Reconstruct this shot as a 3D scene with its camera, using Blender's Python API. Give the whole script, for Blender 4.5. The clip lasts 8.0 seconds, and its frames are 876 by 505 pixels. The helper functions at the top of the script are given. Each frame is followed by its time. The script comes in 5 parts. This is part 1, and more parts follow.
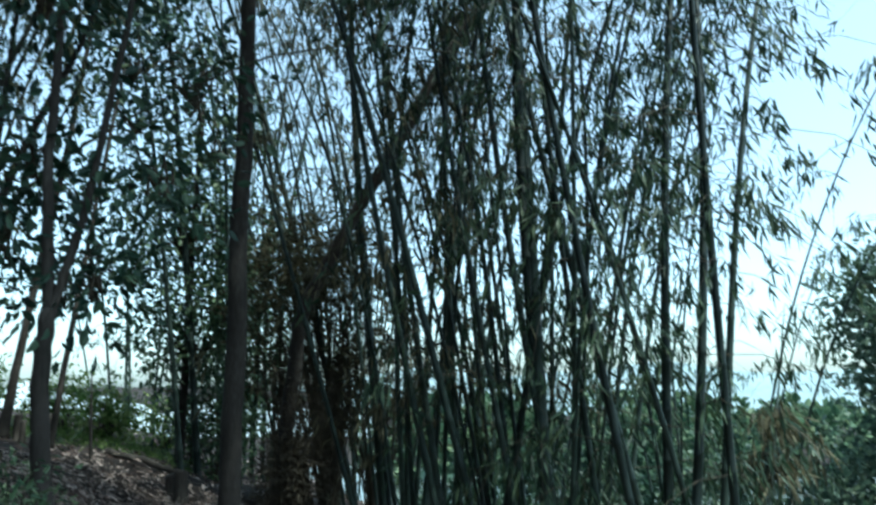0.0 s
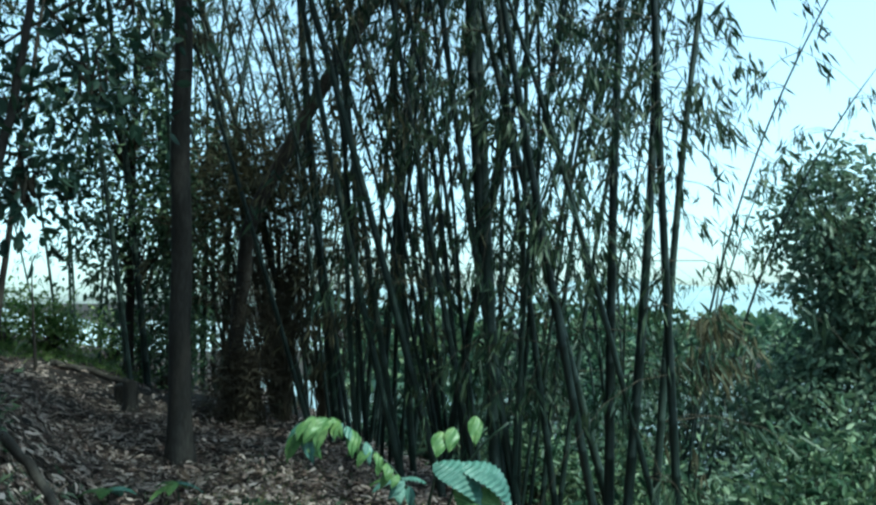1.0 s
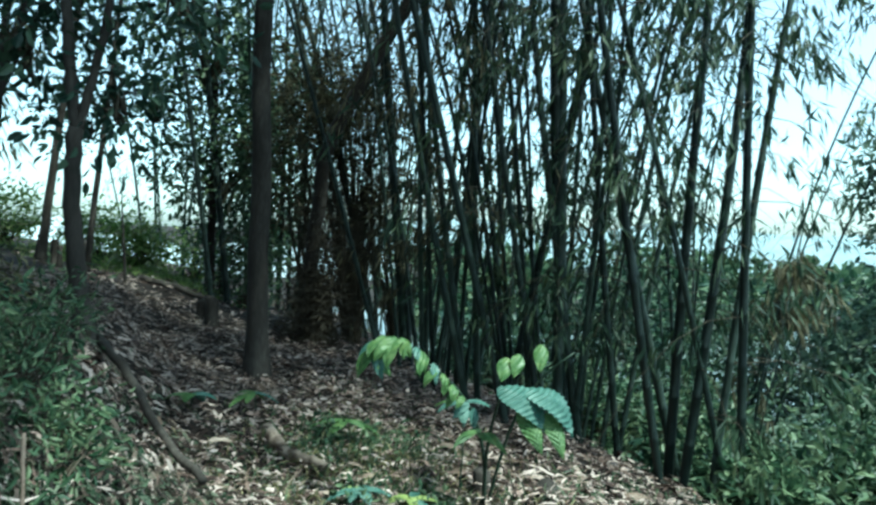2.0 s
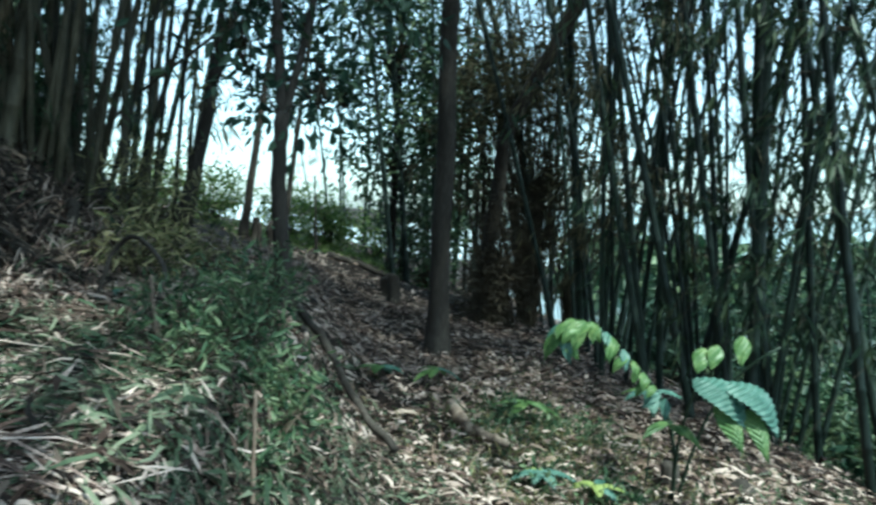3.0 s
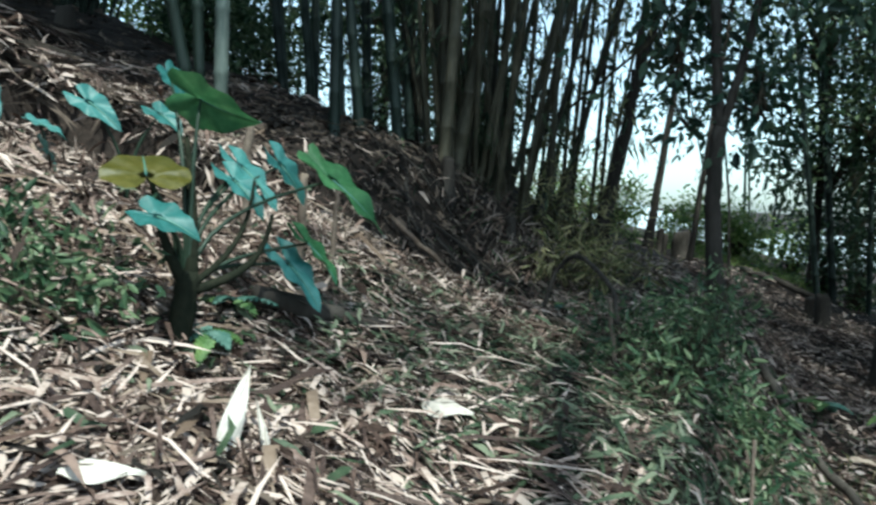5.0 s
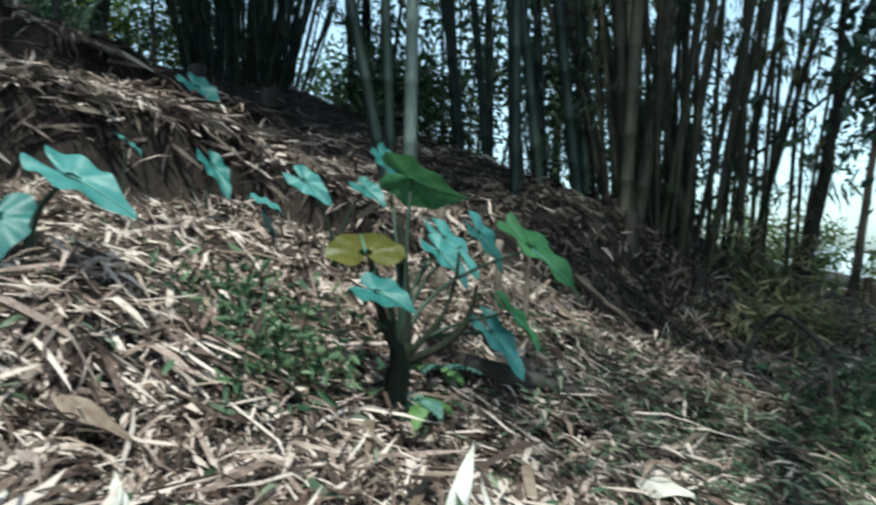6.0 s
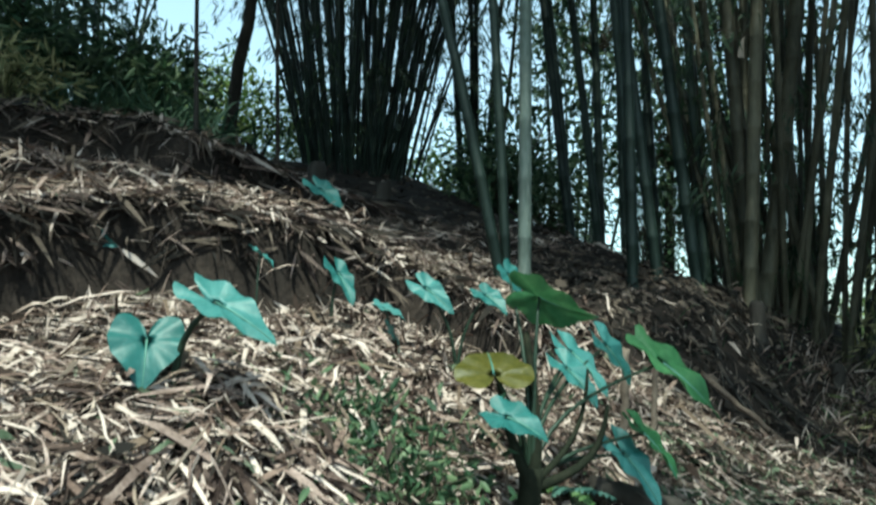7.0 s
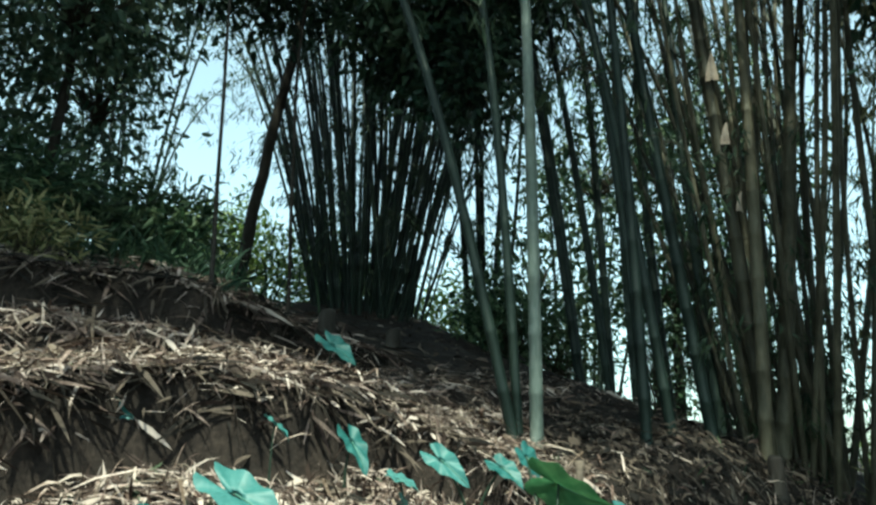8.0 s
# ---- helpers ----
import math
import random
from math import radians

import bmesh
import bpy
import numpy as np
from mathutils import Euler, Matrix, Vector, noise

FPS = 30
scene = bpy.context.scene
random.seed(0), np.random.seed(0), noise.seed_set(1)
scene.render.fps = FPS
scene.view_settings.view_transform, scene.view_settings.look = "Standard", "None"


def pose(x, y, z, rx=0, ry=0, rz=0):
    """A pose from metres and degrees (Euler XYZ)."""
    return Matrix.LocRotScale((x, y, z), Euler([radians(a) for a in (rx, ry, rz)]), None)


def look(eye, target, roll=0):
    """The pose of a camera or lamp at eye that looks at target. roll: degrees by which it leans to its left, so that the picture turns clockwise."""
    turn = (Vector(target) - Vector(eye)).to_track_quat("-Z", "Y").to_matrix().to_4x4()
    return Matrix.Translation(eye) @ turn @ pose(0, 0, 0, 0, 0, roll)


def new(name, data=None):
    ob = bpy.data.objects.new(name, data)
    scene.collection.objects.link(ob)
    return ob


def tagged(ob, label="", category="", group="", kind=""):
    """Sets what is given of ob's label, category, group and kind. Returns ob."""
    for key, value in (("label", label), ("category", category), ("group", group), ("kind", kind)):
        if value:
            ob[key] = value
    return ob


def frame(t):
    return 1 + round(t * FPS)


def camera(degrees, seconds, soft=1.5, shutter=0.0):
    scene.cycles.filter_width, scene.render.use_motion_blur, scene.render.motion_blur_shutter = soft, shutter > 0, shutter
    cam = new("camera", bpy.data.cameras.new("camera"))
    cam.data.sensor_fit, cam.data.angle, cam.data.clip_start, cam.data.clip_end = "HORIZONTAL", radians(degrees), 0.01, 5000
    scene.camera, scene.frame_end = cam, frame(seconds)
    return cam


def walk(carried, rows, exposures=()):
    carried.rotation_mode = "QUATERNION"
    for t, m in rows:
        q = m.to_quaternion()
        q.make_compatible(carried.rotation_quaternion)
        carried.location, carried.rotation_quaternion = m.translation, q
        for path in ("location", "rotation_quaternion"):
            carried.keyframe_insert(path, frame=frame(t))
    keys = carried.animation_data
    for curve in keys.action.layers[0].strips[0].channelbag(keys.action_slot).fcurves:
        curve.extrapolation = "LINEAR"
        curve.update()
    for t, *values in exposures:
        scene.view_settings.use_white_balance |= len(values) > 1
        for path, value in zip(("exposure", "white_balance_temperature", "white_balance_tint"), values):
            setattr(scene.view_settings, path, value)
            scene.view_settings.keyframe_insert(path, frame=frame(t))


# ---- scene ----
cam = camera(62.0, 8.0, soft=2.5, shutter=0.3)
PATH = [
    (0, (0.03, 0.070, 1.43), (0.004, 2.037, 1.793), -0.4),
    (0.5, (0.063, 0.084, 1.443), (0.153, 2.073, 1.638), -1.1),
    (1, (0.043, 0.119, 1.371), (0.147, 2.112, 1.505), -0.7),
    (1.2, (0.055, 0.068, 1.37), (0.136, 2.064, 1.467), -0.1),
    (2.3, (0.011, 0.097, 1.311), (-0.182, 2.086, 1.241), 2.0),
    (2.5, (-0.01, 0.099, 1.307), (-0.293, 2.078, 1.228), 2.1),
    (3, (-0.074, 0.099, 1.306), (-0.611, 2.023, 1.201), 2.7),
    (3.5, (-0.156, 0.064, 1.301), (-0.971, 1.885, 1.164), 3.1),
    (4, (-0.228, 0.04, 1.321), (-1.28, 1.733, 1.157), 2.7),
    (4.5, (-0.283, -0.002, 1.349), (-1.533, 1.551, 1.185), 2.4),
    (4.7, (-0.301, -0.019, 1.367), (-1.62, 1.476, 1.21), 2.5),
    (5.8, (-0.369, -0.108, 1.414), (-2.006, 1.039, 1.368), 1.0),
    (6, (-0.375, -0.128, 1.435), (-2.075, 0.927, 1.418), 0.9),
    (6.5, (-0.383, -0.182, 1.483), (-2.205, 0.642, 1.524), 0.9),
    (7, (-0.403, -0.179, 1.546), (-2.23, 0.615, 1.732), 0.8),
    (7.5, (-0.353, -0.204, 1.618), (-2.147, 0.578, 2.033), 0.7),
    (8, (-0.344, -0.244, 1.678), (-2.118, 0.507, 2.214), 0.8),
]
EXPOSURES = [(0.0, 1.2, 5170, -16), (1.2, 1.1, 5080, -25), (2.5, 1.4, 5150, -23), (3.5, 1.25, 5350, -16), (4.5, 1.14, 5450, -13), (6.0, 0.98, 5450, -14), (7.0, 1.12, 5600, -21), (8.0, 1.28, 5950, -24)]
walk(cam, [(t, look(eye, target, roll)) for t, eye, target, roll in PATH], EXPOSURES)

# ---- light: a bright hazy sky, with a soft sun over the valley side ----
SUN_EL, SUN_AZ = 64.0, 118.0
world = bpy.data.worlds.new("sky")
scene.world = world
world.use_nodes = True
wn = world.node_tree
sky = wn.nodes.new("ShaderNodeTexSky")
sky.sky_type, sky.sun_disc = "NISHITA", False
sky.sun_elevation, sky.sun_rotation = radians(SUN_EL), radians(SUN_AZ)
sky.air_density, sky.dust_density, sky.ozone_density = 1.0, 1.6, 1.0
haze = wn.nodes.new("ShaderNodeHueSaturation")
haze.inputs["Saturation"].default_value = 0.55
wn.links.new(sky.outputs[0], haze.inputs["Color"])
wn.links.new(haze.outputs[0], wn.nodes["Background"].inputs["Color"])
wn.nodes["Background"].inputs["Strength"].default_value = 0.15
sun = new("sun", bpy.data.lights.new("sun", "SUN"))
sun.data.energy, sun.data.angle, sun.data.color = 3.8, radians(1.2), (1.0, 0.89, 0.78)
sun.matrix_world = look((0, 0, 30), (0 - math.sin(radians(SUN_AZ)) * math.cos(radians(SUN_EL)), 0 - math.cos(radians(SUN_AZ)) * math.cos(radians(SUN_EL)), 30 - math.sin(radians(SUN_EL))))


# ---- materials ----
def material(name, colors, scale=8.0, rough=0.8, bump=0.3, fine=60.0, island=0.0, objects=0.0, translucent=0.0, stretch=(1, 1, 1), metal=0.0, spec=0.3):
    """Colours laid over the surface by coarse and fine noise; island / objects: how far pieces differ from each other."""
    m = bpy.data.materials.new(name)
    m.use_nodes = True
    t = m.node_tree
    nodes, links = t.nodes, t.links
    bsdf = nodes["Principled BSDF"]
    tc = nodes.new("ShaderNodeTexCoord")
    mp = nodes.new("ShaderNodeMapping")
    mp.inputs["Scale"].default_value = stretch
    links.new(tc.outputs["Object"], mp.inputs["Vector"])
    n1, n2 = nodes.new("ShaderNodeTexNoise"), nodes.new("ShaderNodeTexNoise")
    for n, s, d in ((n1, scale, 5), (n2, fine, 3)):
        n.inputs["Scale"].default_value, n.inputs["Detail"].default_value = s, d
        links.new(mp.outputs[0], n.inputs["Vector"])
    mix = nodes.new("ShaderNodeMath")
    mix.operation = "MULTIPLY_ADD"
    mix.inputs[1].default_value = 0.35
    links.new(n2.outputs[0], mix.inputs[0])
    half = nodes.new("ShaderNodeMath")
    half.operation = "MULTIPLY"
    half.inputs[1].default_value = 0.65
    links.new(n1.outputs[0], half.inputs[0])
    links.new(half.outputs[0], mix.inputs[2])
    value = mix.outputs[0]
    for amount, node_type, socket in ((island, "ShaderNodeNewGeometry", "Random Per Island"), (objects, "ShaderNodeObjectInfo", "Random")):
        if amount:
            g = nodes.new(node_type)
            a = nodes.new("ShaderNodeMath")
            a.operation = "SUBTRACT"
            a.inputs[1].default_value = 0.5
            links.new(g.outputs[socket], a.inputs[0])
            b = nodes.new("ShaderNodeMath")
            b.operation = "MULTIPLY_ADD"
            b.inputs[1].default_value = amount
            links.new(a.outputs[0], b.inputs[0])
            links.new(value, b.inputs[2])
            value = b.outputs[0]
    ramp = nodes.new("ShaderNodeValToRGB")
    el = ramp.color_ramp.elements
    while len(el) < len(colors):
        el.new(0.5)
    for i, c in enumerate(colors):
        el[i].position = 0.28 + 0.44 * i / max(1, len(colors) - 1)
        el[i].color = (*c, 1)
    links.new(value, ramp.inputs[0])
    links.new(ramp.outputs[0], bsdf.inputs["Base Color"])
    bsdf.inputs["Roughness"].default_value = rough
    bsdf.inputs["Metallic"].default_value = metal
    bsdf.inputs["Specular IOR Level"].default_value = spec
    if bump:
        bp = nodes.new("ShaderNodeBump")
        bp.inputs["Strength"].default_value, bp.inputs["Distance"].default_value = bump, 0.02
        links.new(mix.outputs[0], bp.inputs["Height"])
        links.new(bp.outputs[0], bsdf.inputs["Normal"])
    if translucent:
        tr = nodes.new("ShaderNodeBsdfTranslucent")
        links.new(ramp.outputs[0], tr.inputs["Color"])
        ms = nodes.new("ShaderNodeMixShader")
        ms.inputs[0].default_value = translucent
        links.new(bsdf.outputs[0], ms.inputs[1])
        links.new(tr.outputs[0], ms.inputs[2])
        links.new(ms.outputs[0], nodes["Material Output"].inputs["Surface"])
    return m


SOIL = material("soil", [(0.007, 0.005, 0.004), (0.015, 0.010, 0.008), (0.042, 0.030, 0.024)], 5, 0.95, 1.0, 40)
# rotten leaf brown, darkened to hold the shade of hollows, gaps and lips
ROT_SHADE = material("rotten_shade_litter", [(0.008, 0.006, 0.005), (0.018, 0.013, 0.010), (0.04, 0.029, 0.023), (0.10, 0.075, 0.06)], 9, 0.9, 0.2, 70, island=0.9)
LITTER = material("dry_litter", [(0.028, 0.016, 0.012), (0.10, 0.063, 0.051), (0.22, 0.152, 0.127), (0.46, 0.368, 0.325)], 9, 0.75, 0.2, 70, island=0.9, translucent=0.12)
BLADE = material("dead_blade", [(0.035, 0.021, 0.018), (0.115, 0.078, 0.066), (0.25, 0.18, 0.158), (0.46, 0.37, 0.335)], 9, 0.75, 0.2, 70, island=0.8)
SHEATH = material("dry_sheath", [(0.11, 0.075, 0.054), (0.22, 0.165, 0.13), (0.42, 0.34, 0.285)], 6, 0.7, 0.3, 50, island=0.4, objects=0.3)
GREENLITTER = material("fresh_litter", [(0.025, 0.042, 0.022), (0.065, 0.092, 0.052), (0.17, 0.19, 0.13)], 9, 0.6, 0.1, 60, island=0.7, translucent=0.2)
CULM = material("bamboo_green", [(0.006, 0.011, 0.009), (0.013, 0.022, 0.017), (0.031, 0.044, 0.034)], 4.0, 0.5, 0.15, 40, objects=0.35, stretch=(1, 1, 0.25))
CULMDRY = material("bamboo_brown", [(0.022, 0.020, 0.013), (0.052, 0.046, 0.030), (0.115, 0.10, 0.068)], 5.0, 0.6, 0.2, 40, objects=0.4, stretch=(1, 1, 0.25))
CULMPALE = material("bamboo_pale", [(0.06, 0.08, 0.065), (0.14, 0.165, 0.145), (0.26, 0.28, 0.25)], 3.0, 0.5, 0.15, 50, stretch=(1, 1, 0.3))
BARK = material("bark", [(0.016, 0.013, 0.011), (0.036, 0.030, 0.026), (0.085, 0.074, 0.064)], 5, 0.9, 0.7, 45, stretch=(1, 1, 0.3))
TWIG = material("twig", [(0.03, 0.025, 0.018), (0.08, 0.065, 0.045)], 8, 0.85, 0.3, 60)
DEADWOOD = material("dead_wood", [(0.05, 0.035, 0.028), (0.13, 0.10, 0.08), (0.26, 0.21, 0.17)], 6, 0.9, 0.6, 50)
BAMLEAF = material("bamboo_leaf", [(0.014, 0.029, 0.016), (0.031, 0.054, 0.029), (0.064, 0.086, 0.043)], 1.2, 0.5, 0, 20, island=0.5, translucent=0.3)
BAMLEAFDRY = material("bamboo_leaf_dry", [(0.036, 0.036, 0.020), (0.078, 0.070, 0.040), (0.145, 0.125, 0.070)], 1.2, 0.65, 0, 20, island=0.5, translucent=0.4)
TREELEAF = material("tree_leaf", [(0.014, 0.032, 0.021), (0.034, 0.064, 0.04), (0.07, 0.105, 0.062)], 1.0, 0.4, 0, 20, island=0.5, translucent=0.25)
BUSHLEAF = material("bush_leaf", [(0.026, 0.054, 0.028), (0.064, 0.108, 0.054), (0.15, 0.195, 0.105)], 1.5, 0.45, 0, 20, island=0.6, translucent=0.3)
OLIVELEAF = material("olive_leaf", [(0.045, 0.075, 0.05), (0.085, 0.125, 0.08), (0.15, 0.19, 0.12)], 1.5, 0.5, 0, 20, island=0.6, translucent=0.4)
# yellow-green leaf with sunlight put into its colour for the crest growth
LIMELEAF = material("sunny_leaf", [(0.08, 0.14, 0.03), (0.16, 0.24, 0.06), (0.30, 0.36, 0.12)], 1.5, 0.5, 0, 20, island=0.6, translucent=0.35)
DRYGREEN = material("dry_green_leaf", [(0.09, 0.10, 0.04), (0.20, 0.19, 0.085), (0.36, 0.32, 0.17)], 1.5, 0.6, 0, 20, island=0.7, translucent=0.3)
# sky reflection on the leaf tops put into the cyan base colour
TAROLEAF = material("taro_leaf", [(0.026, 0.10, 0.095), (0.05, 0.155, 0.148), (0.09, 0.215, 0.21)], 6, 0.48, 0.2, 60, objects=0.4, translucent=0.15, spec=0.35)
TAROGREEN = material("taro_leaf_underside", [(0.022, 0.07, 0.028), (0.05, 0.14, 0.055), (0.09, 0.20, 0.085)], 14, 0.5, 0.3, 60, objects=0.15, translucent=0.35)
TAROYELLOW = material("taro_leaf_yellow", [(0.045, 0.05, 0.010), (0.09, 0.085, 0.016), (0.17, 0.15, 0.04)], 9, 0.45, 0.2, 60, translucent=0.35)
STEM = material("taro_stem", [(0.006, 0.007, 0.005), (0.014, 0.016, 0.010), (0.03, 0.026, 0.018)], 10, 0.9, 0.5, 50, spec=0.12)
PETIOLE = material("petiole", [(0.009, 0.018, 0.011), (0.026, 0.044, 0.027)], 12, 0.5, 0.1, 60)
RIB = material("leaf_rib", [(0.06, 0.15, 0.12), (0.11, 0.22, 0.18)], 20, 0.5, 0.1, 60)
WHITESHEATH = material("white_sheath", [(0.30, 0.26, 0.23), (0.48, 0.44, 0.40), (0.62, 0.58, 0.54)], 9, 0.6, 0.3, 60, objects=0.3)
PALMLEAF = material("palm_leaf", [(0.045, 0.095, 0.03), (0.10, 0.175, 0.06), (0.21, 0.28, 0.11)], 14, 0.4, 0.1, 50, translucent=0.3)
PALMTEAL = material("palm_leaf_cool", [(0.035, 0.09, 0.07), (0.08, 0.155, 0.125), (0.19, 0.28, 0.245)], 16, 0.45, 0.1, 50, translucent=0.2)
# distance haze put into the hills' pale blue base colour
HAZED_HILL = material("hazed_far_hill", [(0.19, 0.25, 0.27), (0.25, 0.31, 0.33), (0.31, 0.37, 0.39)], 0.03, 1.0, 0, 0.3)
WATER = material("river_water", [(0.10, 0.12, 0.12), (0.16, 0.18, 0.18)], 0.5, 0.12, 0.15, 3, spec=0.6)


# ---- mesh helpers ----
def fast_mesh(name, verts, faces):
    """A mesh from numpy arrays; faces is (n, 3) or (n, 4)."""
    verts, faces = np.asarray(verts, np.float32), np.asarray(faces, np.int32)
    me = bpy.data.meshes.new(name)
    n, k = faces.shape
    me.vertices.add(len(verts))
    me.vertices.foreach_set("co", verts.ravel())
    me.loops.add(n * k)
    me.loops.foreach_set("vertex_index", faces.ravel())
    me.polygons.add(n)
    me.polygons.foreach_set("loop_start", np.arange(0, n * k, k, dtype=np.int32))
    me.update(calc_edges=True)
    return me


def smooth(me):
    me.polygons.foreach_set("use_smooth", np.ones(len(me.polygons), dtype=bool))
    return me


def part(name, me, mat, parent=None, label=""):
    """Links a mesh as one object, under a thing or part if given."""
    if isinstance(me, bmesh.types.BMesh):
        b, me = me, bpy.data.meshes.new(name)
        b.to_mesh(me)
        b.free()
    if not me.materials:
        me.materials.append(mat)
    ob = new(name, me)
    if parent:
        ob.parent = parent
    return tagged(ob, label)


def thing(name, x, y, z, label, category, group=""):
    ob = new(name)
    ob.empty_display_size = 0.1
    ob.location = (x, y, z)
    bpy.context.view_layer.update()
    return tagged(ob, label, category, group)


def unit(v):
    return v / np.maximum(np.linalg.norm(v, axis=-1, keepdims=True), 1e-9)


def tube_arrays(points, radii, sides=8, phase=0.0, cap=True):
    """Rings of vertices round a line."""
    P, R = np.asarray(points, float), np.asarray(radii, float)
    T = unit(np.gradient(P, axis=0))
    ref = np.array([1.0, 0, 0]) if abs(T[:, 0]).max() < 0.8 else (np.array([0, 1.0, 0]) if abs(T[:, 1]).max() < 0.8 else np.array([0.0, 0, 1]))
    A = unit(np.cross(T, ref))
    B = np.cross(T, A)
    a = phase + np.arange(sides) * 2 * np.pi / sides
    V = P[:, None] + R[:, None, None] * (np.cos(a)[None, :, None] * A[:, None] + np.sin(a)[None, :, None] * B[:, None])
    n = len(P)
    i, j = np.meshgrid(np.arange(n - 1), np.arange(sides), indexing="ij")
    k = (j + 1) % sides
    Fq = np.stack([i * sides + j, (i + 1) * sides + j, (i + 1) * sides + k, i * sides + k], -1).reshape(-1, 4)
    V = V.reshape(-1, 3)
    if cap:
        V = np.vstack([V, P[:1], P[-1:]])
        c0, c1 = len(V) - 2, len(V) - 1
        j = np.arange(sides)
        k = (j + 1) % sides
        tri = np.vstack([np.stack([np.full(sides, c0), j, k], -1), np.stack([np.full(sides, c1), (n - 1) * sides + k, (n - 1) * sides + j], -1)])
        tris = np.vstack([Fq[:, [0, 1, 2]], Fq[:, [0, 2, 3]], tri])
    else:
        tris = np.vstack([Fq[:, [0, 1, 2]], Fq[:, [0, 2, 3]]])
    return V, tris


def tube(name, points, radii, sides=8):
    return smooth(fast_mesh(name, *tube_arrays(points, radii, sides)))


def merge(pieces):
    """Joins (verts, tris) pairs."""
    vs, fs, o = [], [], 0
    for v, f in pieces:
        vs.append(v)
        fs.append(f + o)
        o += len(v)
    return np.vstack(vs), np.vstack(fs)


def blades(P, D, L, W, rng, fold=0.25, wide=0.4):
    """Lance-shaped leaves with a folded midrib."""
    P, D = np.asarray(P, float), unit(np.asarray(D, float))
    n = len(P)
    L, W = np.broadcast_to(L, n)[:, None], np.broadcast_to(W, n)[:, None]
    S = unit(np.cross(D, rng.normal(size=(n, 3))))
    N = np.cross(S, D)
    mid = P + D * L * wide
    tip = P + D * L
    V = np.stack([P, mid + S * W / 2 + N * W * fold, tip, mid - S * W / 2 + N * W * fold], 1).reshape(-1, 3)
    o = np.arange(n)[:, None] * 4
    return V, np.vstack([o + [0, 1, 2], o + [0, 2, 3]])


def drooping(P, D, L, W, rng, droop=0.4):
    """Narrow blades that bend down along their length."""
    P, D = np.asarray(P, float), unit(np.asarray(D, float))
    n = len(P)
    L, W = np.broadcast_to(L, n)[:, None], np.broadcast_to(W, n)[:, None]
    S = unit(np.cross(D, rng.normal(size=(n, 3))))
    down = np.array([0, 0, -1.0])
    c = [P + D * L * t + down * L * droop * t * t for t in (0, 0.35, 0.7, 1.0)]
    V = np.stack([c[0] + S * W * 0.3, c[0] - S * W * 0.3, c[1] + S * W * 0.5, c[1] - S * W * 0.5, c[2] + S * W * 0.35, c[2] - S * W * 0.35, c[3]], 1).reshape(-1, 3)
    o = np.arange(n)[:, None] * 7
    return V, np.vstack([o + [0, 2, 3], o + [0, 3, 1], o + [2, 4, 5], o + [2, 5, 3], o + [4, 6, 5]])


def broad(P, D, L, W, rng, cup=0.15, flat=0.0):
    """Oval leaves of four triangles round a midrib; flat: how far they lie level."""
    P, D = np.asarray(P, float), unit(np.asarray(D, float))
    n = len(P)
    L, W = np.broadcast_to(L, n)[:, None], np.broadcast_to(W, n)[:, None]
    r = rng.normal(size=(n, 3)) * (1 - flat) + np.array([0, 0, 1.0]) * flat * 2
    S = unit(np.cross(D, r))
    N = np.cross(S, D)
    a, b = P + D * L * 0.3, P + D * L * 0.68
    V = np.stack([P, a + S * W * 0.46 + N * W * cup, b + S * W * 0.40 + N * W * cup, P + D * L - N * L * 0.08, b - S * W * 0.40 + N * W * cup, a - S * W * 0.46 + N * W * cup], 1).reshape(-1, 3)
    o = np.arange(n)[:, None] * 6
    return V, np.vstack([o + [0, 1, 2], o + [0, 2, 3], o + [0, 3, 4], o + [0, 4, 5]])


